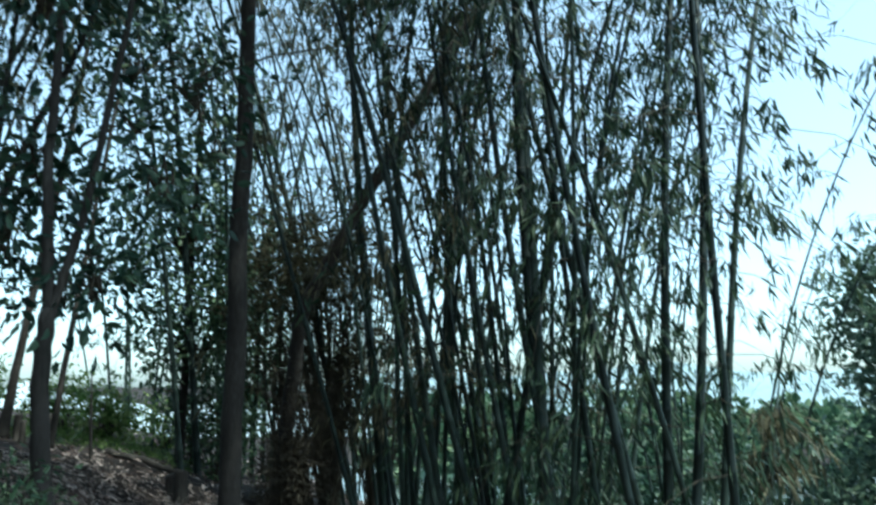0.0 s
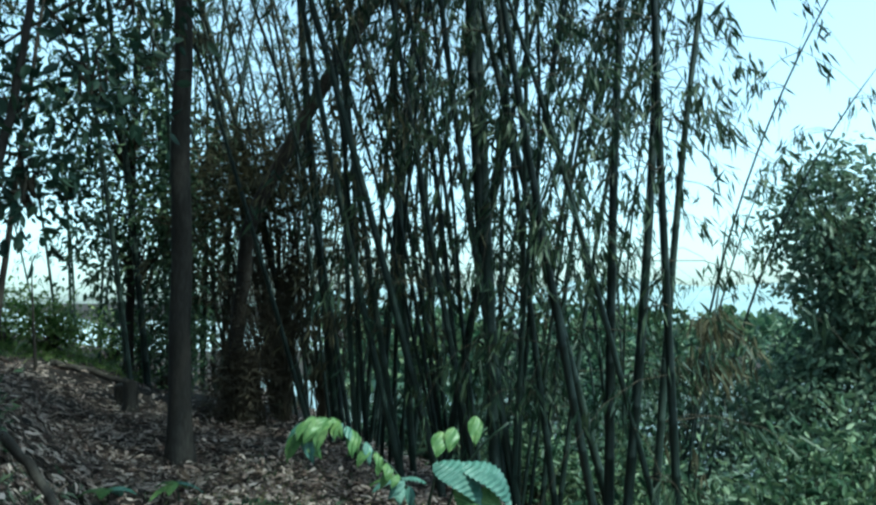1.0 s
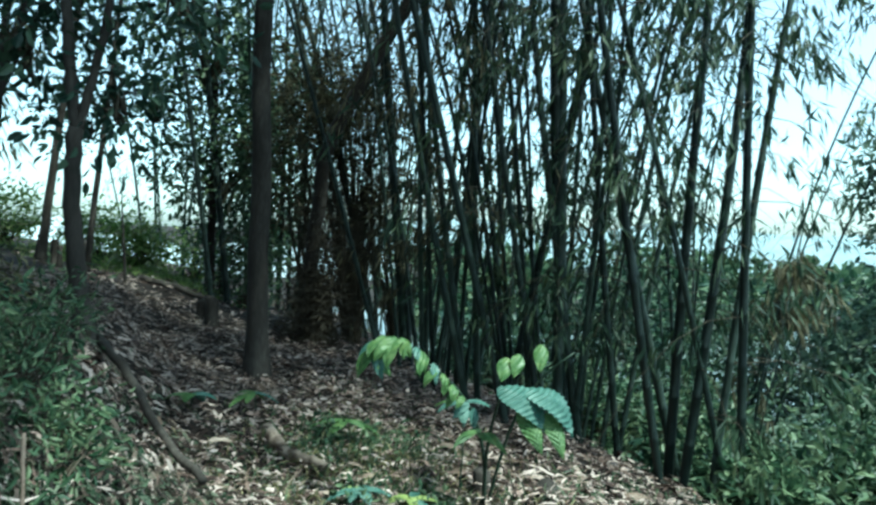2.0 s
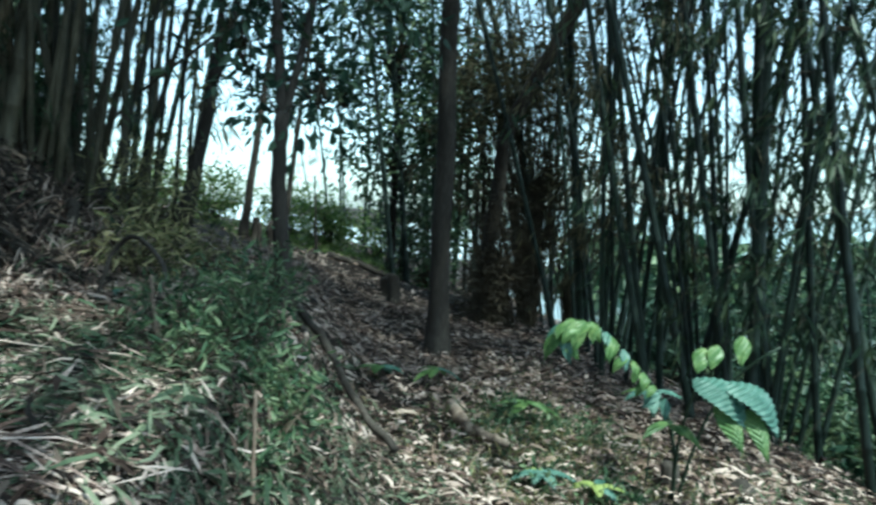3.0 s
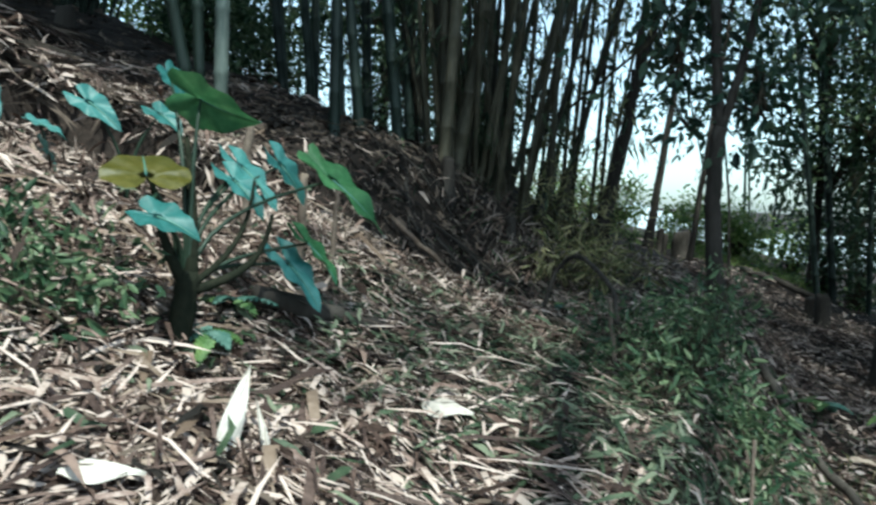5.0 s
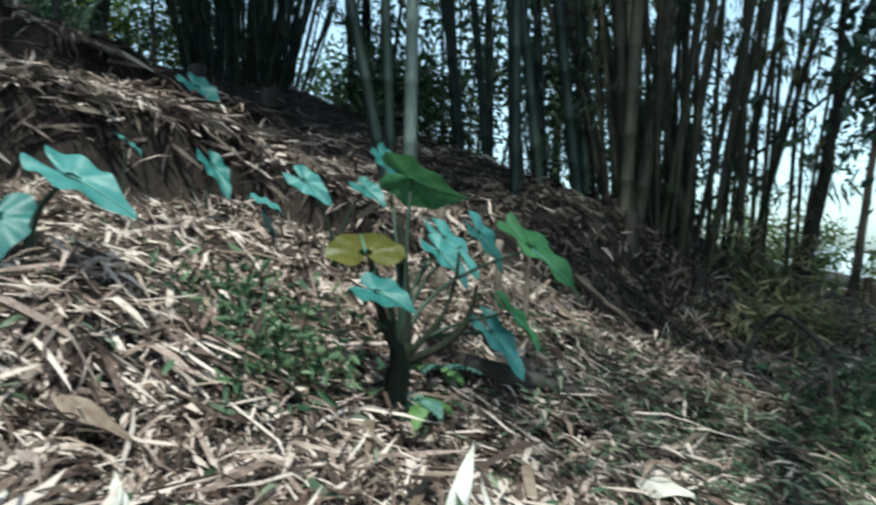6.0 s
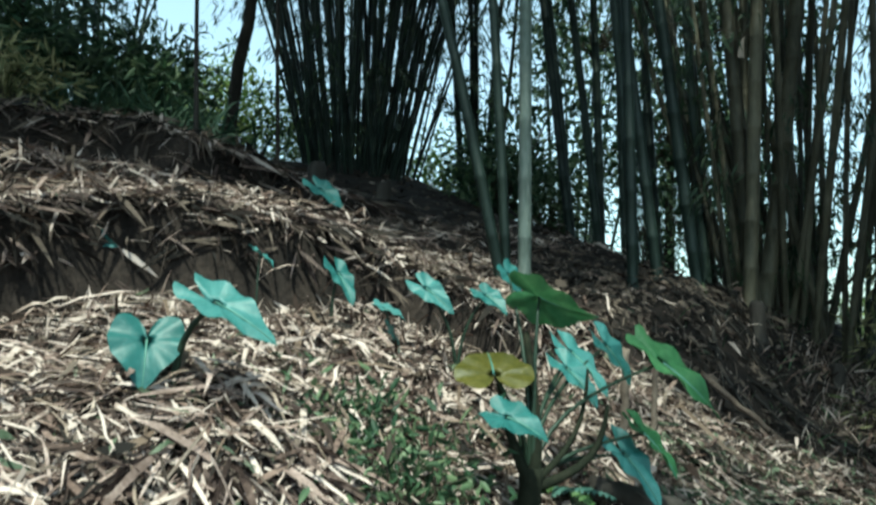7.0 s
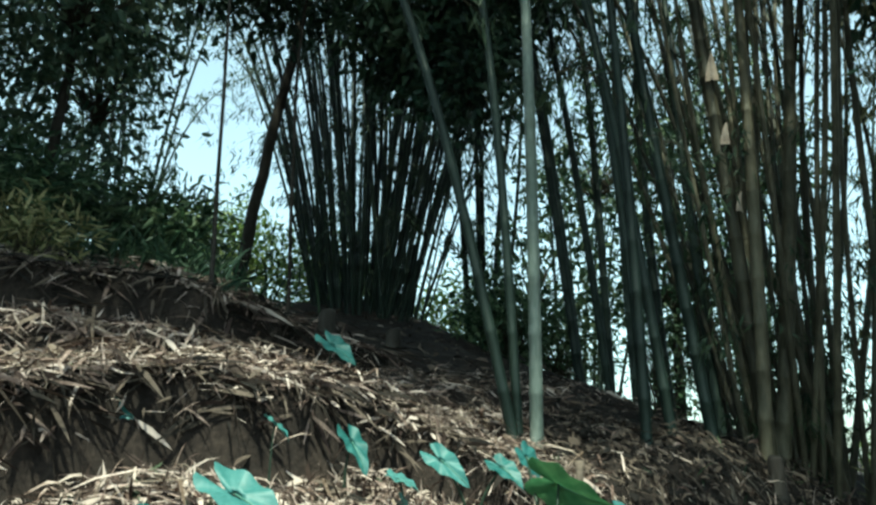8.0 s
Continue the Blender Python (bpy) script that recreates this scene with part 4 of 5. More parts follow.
def taro(label, x, y, leaves, seed, yellow=(), r=0.012, green=(), faces={}, stem=None):
    rng = np.random.default_rng(seed)
    z = z_at(x, y)
    o = np.array([x, y, z])
    root = thing("taro_plant", x, y, z, label, "taro", "taro plants")
    for k, (A, B, W) in enumerate(leaves):
        v, f = heart_leaf(A, B, W, rng, face=faces.get(k))
        leaf = part("leaf", smooth(fast_mesh("leaf", v - o, f)), TAROYELLOW if k in yellow else TAROGREEN if k in green else TAROLEAF, root, "yellowing leaf" if k in yellow else "")
        rib = v[20::41] - o + np.array([0, 0, 0.0015])
        part("midrib", tube("midrib", rib, np.linspace(0.0032, 0.001, len(rib)), 5), RIB, leaf, "pale raised midrib")
        foot = np.array([x, y, z - 0.03]) + rng.normal(0, 0.012, 3)
        if stem:
            foot = np.array([x, y, z - 0.03]) + np.array(stem) * rng.uniform(0.6, 0.95) + rng.normal(0, 0.006, 3)
        A = np.array(A) + (np.array(B) - A) * 0.3
        d = A - foot
        P, R = stalk(foot, A, (-d[0] * 0.25, -d[1] * 0.25, 0.03), r, r * 0.45)
        part("stalk", tube("stalk", P - o, R, 8), PETIOLE, root)
    if stem:
        P, R = stalk((x, y, z - 0.05), (x + stem[0], y + stem[1], z + stem[2]), (0, 0.012, 0), 0.036, 0.027)
        part("stem", tube("stem", P - o, R * rng.uniform(0.92, 1.08, 9), 12), STEM, root, "thick dark stem")
        top = np.array([x + stem[0], y + stem[1], z + stem[2] - 0.05])
        for A, bow, ra in (((-2.04, 0.70, 1.42), (0.01, -0.02, 0), 0.016), ((-2.07, 0.80, 1.52), (0.02, 0.0, 0), 0.020), ((-2.02, 1.02, 1.33), (0.02, 0.04, -0.03), 0.014), ((-2.08, 1.0, 1.42), (0.01, 0.04, -0.02), 0.010)):
            P, R = stalk(top + rng.normal(0, 0.008, 3), A, bow, ra, ra * 0.38)
            part("leaf_base", tube("leaf_base", P - o, R, 10), STEM, root, "dark sheathing leaf base")
    return root


taro("large taro plant with green leaves and one yellowing leaf", -2.0, 0.72, [
    ((-2.08, 0.78, 1.64), (-1.92, 0.90, 1.54), 0.16), ((-2.16, 1.22, 1.49), (-1.97, 1.41, 1.30), 0.15), ((-1.98, 0.665, 1.385), (-2.09, 0.70, 1.485), 0.20),
    ((-1.95, 0.63, 1.335), (-1.84, 0.73, 1.295), 0.12), ((-2.08, 1.06, 1.24), (-1.93, 1.14, 1.09), 0.10), ((-2.18, 0.95, 1.45), (-2.04, 1.02, 1.34), 0.10),
    ((-2.30, 1.17, 1.52), (-2.24, 1.30, 1.37), 0.11), ((-2.19, 0.79, 1.70), (-2.16, 0.85, 1.62), 0.08), ((-2.05, 1.10, 1.29), (-1.94, 1.21, 1.16), 0.08), ((-2.25, 1.0, 1.50), (-2.12, 1.12, 1.36), 0.11)], 1, yellow=(2,), r=0.008, green=(0, 1, 8), faces={2: (0.75, -0.25, 0.5), 0: (0.5, -0.3, -0.6), 1: (0.42, 0.1, 0.55), 3: (0.3, -0.2, 0.8), 4: (0.4, 0.0, 0.6), 5: (0.3, -0.05, 0.75), 6: (0.35, -0.1, 0.6), 9: (0.35, 0.1, 0.6)}, stem=(0.02, 0.045, 0.2))
taro("taro with one broad teal-green heart-shaped leaf", -2.36, -0.12, [((-2.38, -0.11, 1.53), (-2.26, -0.12, 1.39), 0.18)], 2, faces={0: (0.75, 0.0, 0.65)})
taro("taro with a long drooping leaf", -2.36, -0.02, [((-2.28, -0.02, 1.61), (-2.10, 0.16, 1.51), 0.10)], 3, faces={0: (0.3, -0.25, 0.9)})
taro("small taro among the litter", -3.2, 0.6, [((-3.22, 0.58, 1.77), (-3.08, 0.65, 1.62), 0.10)], 4, r=0.008)
taro("small taro with two pointed leaves", -2.85, 0.95, [((-2.89, 0.81, 1.69), (-2.74, 0.90, 1.59), 0.09), ((-2.80, 1.02, 1.66), (-2.67, 1.08, 1.59), 0.10)], 5, r=0.008)
taro("small pale taro low in the litter", -3.0, 0.76, [((-2.94, 0.72, 1.51), (-2.82, 0.75, 1.44), 0.11), ((-3.05, 0.71, 1.60), (-3.00, 0.83, 1.56), 0.12)], 6, r=0.008)
taro("young taro beside the small shrub", -2.7, 0.3, [((-2.68, 0.33, 1.38), (-2.55, 0.37, 1.29), 0.10), ((-2.74, 0.18, 1.39), (-2.71, 0.27, 1.34), 0.10)], 7, r=0.007)
taro("tiny taro under the terrace face", -3.28, -0.3, [((-3.29, -0.31, 1.86), (-3.19, -0.21, 1.79), 0.06)], 8, r=0.005)
taro("tiny taro at the terrace edge", -3.1, 0.26, [((-3.14, 0.26, 1.80), (-3.05, 0.34, 1.74), 0.06)], 9, r=0.005)
taro("taro high on the terrace", -4.5, 0.84, [((-4.53, 0.80, 2.33), (-4.35, 0.96, 2.19), 0.16)], 10, r=0.008)


def long_leaf(A, B, W, sag, pleats=0, tilt=(0, 0, 1), fold=0.15):
    """A long leaf from A to B, sagging between, with oblique ribs if pleated."""
    A, B = np.array(A, float), np.array(B, float)
    X = B - A
    L = np.linalg.norm(X)
    X = X / L
    N = unit(np.array(tilt, float) - X * (np.array(tilt, float) @ X))
    Y = np.cross(N, X)
    nx, ny = (72 if pleats else 24), 9
    s, w = np.meshgrid(np.linspace(0, 1, nx), np.linspace(-1, 1, ny), indexing="ij")
    half = W / 2 * np.sin(np.pi * np.clip(s, 0.02, 0.985) ** 0.7) ** 0.9
    h = sag * np.sin(np.pi * s) - fold * np.abs(w) * half + (0.0045 * np.sin(pleats * 2.6 * np.pi * (s - 0.3 * np.abs(w))) if pleats else 0.004 * np.sin(9 * s + 5 * w))
    V = A + X * (s * L)[..., None] + Y * (w * half)[..., None] + N * h[..., None]
    i, j = np.meshgrid(np.arange(nx - 1), np.arange(ny - 1), indexing="ij")
    q = np.stack([i * ny + j, i * ny + j + 1, (i + 1) * ny + j + 1, (i + 1) * ny + j], -1).reshape(-1, 4)
    return V.reshape(-1, 3), np.vstack([q[:, [0, 1, 2]], q[:, [0, 2, 3]]])


def leafy_plant(name, label, x, y, stems, leaves, mat, category="plant", group="", alt=None):
    """stems: (from, to, bow, radius); leaves: (from, to, width, sag, pleats, tilt, other material)."""
    z = z_at(x, y)
    o = np.array([x, y, z])
    root = thing(name, x, y, z, label, category, group)
    for A, B, bow, r in stems:
        P, R = stalk(A, B, bow, r, r * 0.5)
        part("stem", tube("stem", P - o, R, 7), PETIOLE, root)
    for A, B, W, sag, pl, tilt, other in leaves:
        v, f = long_leaf(A, B, W, sag, pl, tilt)
        part("leaf", smooth(fast_mesh("leaf", v - o, f)), alt if other else mat, root, "cool pale pleated leaf" if other else "")
    return root


def frond(seed):
    """Leaflets hanging from an arching stem, largest at its tip."""
    r = np.random.default_rng(seed)
    arch = np.array([(0.08, 3.80, 0.46), (-0.06, 3.73, 0.62), (-0.18, 3.70, 0.75), (-0.28, 3.68, 0.82), (-0.37, 3.67, 0.83), (-0.44, 3.66, 0.76)])
    out = []
    for f in np.linspace(0, 1, 26):
        A = np.array([np.interp(f, np.linspace(0, 1, 6), arch[:, k]) for k in range(3)])
        L = r.uniform(0.10, 0.17) * (0.7 + 0.5 * f)
        B = A + L * unit(np.array([r.normal(-0.1, 0.45), r.uniform(-0.75, -0.1), r.uniform(-1.2, -0.5)]))
        out.append((tuple(A), tuple(B), L * r.uniform(0.34, 0.5), L * r.uniform(0.06, 0.22), 0, (r.normal(0, 0.3), -0.7, 0.6), r.uniform() < 0.3))
    return out


FROND = frond(31)
# the arching plant at the brink, its fronds hanging over
leafy_plant("palm_plant", "arching lime-green palm-like plant at the brink of the slope", 0.15, 3.95,
    [((0.15, 3.95, -0.2), (-0.37, 3.67, 0.82), (0.18, 0.05, 0.12), 0.012), ((0.15, 3.95, -0.2), (0.58, 3.80, 0.76), (-0.05, 0, 0.16), 0.010), ((0.15, 3.95, -0.2), (0.22, 3.66, 0.60), (-0.03, 0, 0.05), 0.012)],
    FROND + [((0.20, 3.66, 0.60), (0.42, 3.52, 0.42), 0.17, 0.07, 9, (0.2, -0.6, 0.75), True), ((0.32, 3.64, 0.60), (0.55, 3.54, 0.40), 0.17, 0.08, 9, (0.4, -0.5, 0.75), True), ((0.30, 3.60, 0.52), (0.40, 3.46, 0.33), 0.10, 0.03, 6, (0, -0.8, 0.5), False), ((0.42, 3.58, 0.50), (0.50, 3.47, 0.31), 0.09, 0.03, 6, (0.2, -0.8, 0.5), False), ((0.24, 3.76, 0.73), (0.21, 3.68, 0.62), 0.085, 0.01, 0, (0, -1, 0.3), False), ((0.30, 3.76, 0.75), (0.27, 3.7, 0.64), 0.075, 0.01, 0, (0.2, -1, 0.3), False), ((0.41, 3.78, 0.80), (0.40, 3.7, 0.67), 0.075, 0.01, 0, (0, -1, 0.2), False), ((0.12, 3.8, 0.35), (-0.02, 3.6, 0.30), 0.06, 0.03, 0, (0, -0.3, 1), False), ((0.1, 3.7, 0.36), (0.24, 3.55, 0.30), 0.07, 0.03, 0, (0, -0.3, 1), False)],
    PALMLEAF, "plant", alt=PALMTEAL)


def seedling(label, x, y, high, n, size, seed, mat=None):
    r = np.random.default_rng(seed)
    z = z_at(x, y)
    top = (x + r.normal(0, 0.02), y + r.normal(0, 0.02), z + high)
    leaves = []
    for k in range(n):
        a = 2 * np.pi * k / n + r.uniform(-0.4, 0.4)
        d = np.array([math.cos(a), math.sin(a), r.uniform(-0.55, -0.05)])
        B = np.array(top) + d * size * r.uniform(0.7, 1.2)
        leaves.append((top, tuple(B), size * 0.42, size * 0.12, 6, (0, 0, 1), r.uniform() < 0.5))
    return leafy_plant("seedling", label, x, y, [((x, y, z - 0.03), top, (0.015, 0, 0), 0.006)], leaves, mat or PALMLEAF, "seedling", "seedlings by the path", alt=PALMTEAL)


seedling("seedling with drooping pleated leaves on a dark stem", 0.01, 4.05, 0.52, 5, 0.19, 1)
seedling("low ferny seedling in the litter", -0.69, 4.55, 0.16, 6, 0.2, 2)
seedling("low seedling with cool green leaves by the path", -1.74, 4.66, 0.10, 4, 0.22, 3)
seedling("seedling with pale leaves below the tree", -1.36, 4.85, 0.15, 5, 0.17, 4)
seedling("seedling under the large taro", -1.95, 0.85, 0.10, 6, 0.12, 5)
seedling("tiny seedling on the leaf-strewn bank", -2.76, 3.36, 0.06, 4, 0.14, 6)
seedling("seedling at the foot of the large taro", -2.1, 0.95, 0.08, 5, 0.11, 7)
seedling("yellow-green seedling beside the path", -0.45, 3.75, 0.12, 7, 0.15, 8, LIMELEAF)
seedling("yellow-green seedling among grass", -0.2, 3.65, 0.1, 7, 0.13, 9, LIMELEAF)


# ---- dead wood ----
def dead_branch(name, label, points, r0, r1, seed, mat=None, category="branch", group="dead wood", sides=9):
    """A crooked stick or log lying along points (x, y, height over the ground)."""
    r = np.random.default_rng(seed)
    P = np.array([(x, y, z_at(x, y) + h) for x, y, h in points])
    t = np.linspace(0, 1, len(P))
    s = np.linspace(0, 1, 14)
    Q = np.stack([np.interp(s, t, P[:, k]) for k in range(3)], -1)
    Q[1:-1] = (Q[:-2] + 2 * Q[1:-1] + Q[2:]) / 4 + r.normal(0, r0 * 0.18, (12, 3))
    ob = part(name, tube(name, Q - P[0], (r0 + (r1 - r0) * s) * r.uniform(0.88, 1.12, 14), sides), mat or DEADWOOD)
    ob.location = P[0]
    return tagged(ob, label, category, group)


dead_branch("log", "dark rotting log in the litter under the taro", [(-2.08, 1.01, 0.10), (-2.05, 1.44, 0.055)], 0.032, 0.026, 1, mat=BARK, category="log")
dead_branch("log", "short pale cut log lying across the path", [(-1.14, 4.38, 0.07), (-1.0, 4.12, 0.075)], 0.036, 0.036, 2, mat=SHEATH, category="log")
dead_branch("log", "dark log half sunk in litter beside the path", [(-0.98, 4.1, 0.05), (-0.72, 4.04, 0.05)], 0.032, 0.022, 3, category="log")
dead_branch("branch", "long dark fallen branch down the bank's edge", [(-2.15, 4.3, 0.08), (-1.8, 3.9, 0.17), (-1.45, 3.62, 0.18), (-1.15, 3.36, 0.08)], 0.027, 0.02, 4, mat=BARK)
dead_branch("branch", "arched dead twig rising from the bank", [(-2.75, 3.2, 0.0), (-2.72, 3.28, 0.3), (-2.55, 3.25, 0.38), (-2.1, 2.9, 0.28), (-1.85, 2.5, 0.22)], 0.014, 0.010, 5, mat=BARK)
dead_branch("stick", "upright brown dead stick on the bank", [(-1.83, 2.48, 0), (-1.86, 2.46, 0.3)], 0.012, 0.008, 6)
dead_branch("stick", "thin pale cane stuck in the litter", [(-0.98, 1.72, -0.05), (-1.0, 1.75, 0.36)], 0.006, 0.005, 7, mat=SHEATH)
dead_branch("stick", "short white stick in the litter", [(-0.88, 1.75, -0.02), (-0.92, 1.85, 0.16)], 0.011, 0.007, 8, mat=SHEATH)
dead_branch("stick", "brown dead stem beside the taro", [(-2.45, 1.4, 0), (-2.44, 1.41, 0.4)], 0.017, 0.013, 9)
dead_branch("stick", "thin dead stem behind the taro", [(-2.6, 1.65, 0), (-2.58, 1.66, 0.35)], 0.012, 0.010, 10)
dead_branch("stick", "thick dead stem behind the taro leaves", [(-2.9, 1.45, 0), (-2.9, 1.46, 0.45)], 0.02, 0.018, 11)
dead_branch("branch", "fallen branch across the path's crest", [(-3.9, 8.6, 0.04), (-3.5, 8.7, 0.06), (-3.1, 8.75, 0.05)], 0.045, 0.03, 12, mat=BARK)
dead_branch("branch", "dead cane lying on the upper bank", [(-3.4, 2.6, 0.03), (-2.9, 2.75, 0.05)], 0.018, 0.012, 13, mat=SHEATH)
dead_branch("branch", "dead twig over the terrace", [(-4.6, 0.6, 0.02), (-4.0, 1.0, 0.05), (-3.5, 1.4, 0.03)], 0.012, 0.008, 14)


r = np.random.default_rng(77)
for k in range(14):
    x, y, a = r.uniform(-4.2, -3.4), r.uniform(2.8, 4.0), r.uniform(-0.9, 0.9)
    ln = r.uniform(0.25, 0.6)
    dead_branch("root", "dark crooked root in the bare hollow under the bamboo", [(x, y, 0.01), (x + ln * 0.5 * math.cos(a), y + ln * 0.5 * math.sin(a), r.uniform(0.03, 0.12)), (x + ln * math.cos(a), y + ln * math.sin(a), 0.0)], r.uniform(0.008, 0.018), 0.006, 100 + k, BARK, "root", "roots in the hollow", 6)


def stump(label, x, y, high, r, seed, mat=None):
    rg = np.random.default_rng(seed)
    z = z_at(x, y)
    h = np.array([-0.06, 0.0, 0.04, high * 0.5, high * 0.92, high])
    ob = part("stump", tube("stump", np.stack([rg.normal(0, r * 0.06, 6), rg.normal(0, r * 0.06, 6), h], -1), r * np.array([1.5, 1.35, 1.1, 1.0, 0.97, 0.8]), 11), mat or BARK)
    ob.location = (x, y, z)
    return tagged(ob, label, "stump", "stumps along the path")


stump("weathered cut stump on the slope above the path", -5.1, 8.9, 0.30, 0.05, 1)
stump("short dark stump beside the bare tree", -4.8, 8.9, 0.34, 0.11, 2)
stump("thin post-like stump on the slope", -4.95, 8.75, 0.25, 0.03, 3)
stump("dark broken stump at the path's edge", -2.65, 7.6, 0.32, 0.07, 4)
stump("leaning dark stump at the path's edge", -2.82, 7.75, 0.22, 0.05, 5)
stump("dark stump on the terrace", -6.4, 1.9, 0.22, 0.07, 6)
stump("low dark stump behind the terrace edge", -6.6, 1.35, 0.26, 0.08, 7)
stump("cut bamboo stump under the old clump", -4.0, 3.7, 0.25, 0.05, 8)
stump("dark rotten stump under the arching plant", 0.14, 4.12, 0.14, 0.05, 10)
stump("dark clod of roots at the brink", 0.50, 4.12, 0.06, 0.06, 11)
stump("cut bamboo stump on the bank", -3.85, 4.25, 0.2, 0.045, 9)


# ---- litter and grass ----
def strips(rng, x, y, L, W, lift=0.03, tilt=0.35, curl=0.12, align=0.0):
    """Curled dry leaves lying on the ground at x, y."""
    n = len(x)
    N = slope(x, y)
    z = rough_land(x, y)
    P = np.stack([x, y, z], -1) + N * np.abs(rng.normal(0, lift, n))[:, None]
    D = rng.normal(size=(n, 3))
    way = 1.2 * np.sin(1.7 * x + 2.6 * y) + 0.6 * np.sin(6.1 * y - 3.3 * x)
    D = D + align * np.stack([np.cos(way), np.sin(way), np.zeros(n)], -1)
    D = unit(D - N * (D * N).sum(-1, keepdims=True))
    D = unit(D + N * rng.normal(0, tilt * 0.5, n)[:, None])
    M = unit(N + rng.normal(0, tilt, (n, 3)))
    S = unit(np.cross(M, D))
    U = np.cross(D, S)
    L, W = L[:, None], W[:, None]
    c = rng.normal(0, curl, (n, 1)) * L
    a, b = rng.uniform(0.2, 0.36, (n, 1)), rng.uniform(0.6, 0.8, (n, 1))
    base, tip = P - D * L / 2, P + D * L / 2
    m1, m2 = base + D * L * a + U * c, base + D * L * b + U * c * 0.9 + S * rng.normal(0, 0.08, (n, 1)) * L
    V = np.stack([base, m1 + S * W / 2, m2 + S * W * 0.42, tip, m2 - S * W * 0.42, m1 - S * W / 2], 1)
    V[:, [1, 5]] += (U * W * 0.18)[:, None]
    zmin = rough_land(V[..., 0].ravel(), V[..., 1].ravel()).reshape(n, 6) + 0.004
    flat = (zmin - V[..., 2]).max(1) < 0.03
    V[..., 2] = np.maximum(V[..., 2], zmin)
    V = V[flat]
    o = np.arange(len(V))[:, None] * 6
    return V.reshape(-1, 3), np.vstack([o + [0, 1, 5], o + [1, 2, 4], o + [1, 4, 5], o + [2, 3, 4]])


def scattered(rng, n, x0, x1, y0, y1, bare=0.75, brink=3.4, clear=0.95):
    x, y = rng.uniform(x0, x1, n) + rng.normal(0, 0.3, n), rng.uniform(y0, y1, n) + rng.normal(0, 0.3, n)
    u = x - np.interp(y, TOE_Y, TOE_X)
    patch = np.sin(2.3 * x + 1.1 * y) * np.cos(1.7 * y - 1.3 * x) + rng.uniform(-1.5, 1.5, n)
    hollow = (((x + 3.9) / 1.0) ** 2 + ((y - 3.05) / 1.15) ** 2 < 1) | (((x + 4.8) / 1.0) ** 2 + ((y - 4.8) / 0.9) ** 2 < 1)
    # upper slope loses pale litter too, standing for its deeper shade
    thin = (hollow & (rng.uniform(0, 1, n) < clear)) | ((x < -4.5) & (y > 0.8) & (rng.uniform(0, 1, n) < 0.7)) | ((x < -5.9) & (rng.uniform(0, 1, n) < 0.65))
    ok = ~thin & ((slope(x, y)[:, 2] > bare) | (rng.uniform(0, 1, n) < 0.06)) & (u < brink) & (patch > -1.2)
    return x[ok], y[ok]


def litter(label, seed, fields, mat, name="leaf_litter", clear=0.95, align=0.0, curl=0.12):
    """fields: (number, x0, x1, y0, y1, shortest, longest, width to length)."""
    r = np.random.default_rng(seed)
    out = []
    for n, x0, x1, y0, y1, la, lb, w in fields:
        x, y = scattered(r, n, x0, x1, y0, y1, 0.45, clear=clear)
        L = la + (lb - la) * r.uniform(0, 1, len(x)) ** 1.8
        out.append(strips(r, x, y, L, np.maximum(L * w * r.uniform(0.6, 1.4, len(x)), 0.006), curl=curl, align=align))
    return tagged(part(name, fast_mesh(name, *merge(out)), mat), label, "leaf litter", kind="stuff")


litter("thick litter of dry tan bamboo leaves", 1, [(24000, -2.9, -0.4, -0.8, 1.3, 0.025, 0.16, 0.095), (11000, -2.9, -0.4, 1.3, 2.9, 0.025, 0.13, 0.10), (44000, -4.5, 1.6, 2.5, 7.8, 0.03, 0.12, 0.18), (36000, -6.5, -2.4, -2.5, 3.2, 0.04, 0.18, 0.10), (26000, -12.5, 3.5, -4, 13, 0.05, 0.18, 0.2), (9000, -3.2, 2.2, -2.5, 3.4, 0.04, 0.16, 0.15)], LITTER)
litter("long pinkish-brown dead bamboo blades lying in sheaves down the bank", 8, [(7500, -3.0, -0.4, -0.9, 1.1, 0.10, 0.30, 0.055), (1200, -2.8, -0.4, 1.1, 2.4, 0.08, 0.22, 0.06), (6000, -2.9, -0.5, -0.8, 1.8, 0.12, 0.34, 0.026), (5000, -5.5, -2.6, -2.0, 2.2, 0.12, 0.32, 0.06)], BLADE, "leaf_litter", 0.95, 2.2, 0.05)
litter("small pale leaf scraps trodden into the path", 9, [(5000, -3.0, 1.2, 3.4, 8.5, 0.03, 0.09, 0.35)], BLADE)
litter("straw-like dead stalks and twigs over the litter", 2, [(1500, -2.9, -0.9, -0.8, 1.1, 0.10, 0.3, 0.03), (3000, -6.5, -2.4, -2.5, 3.0, 0.2, 0.5, 0.028), (1500, -4.5, 1.2, 2.5, 7.0, 0.12, 0.4, 0.03)], SHEATH)
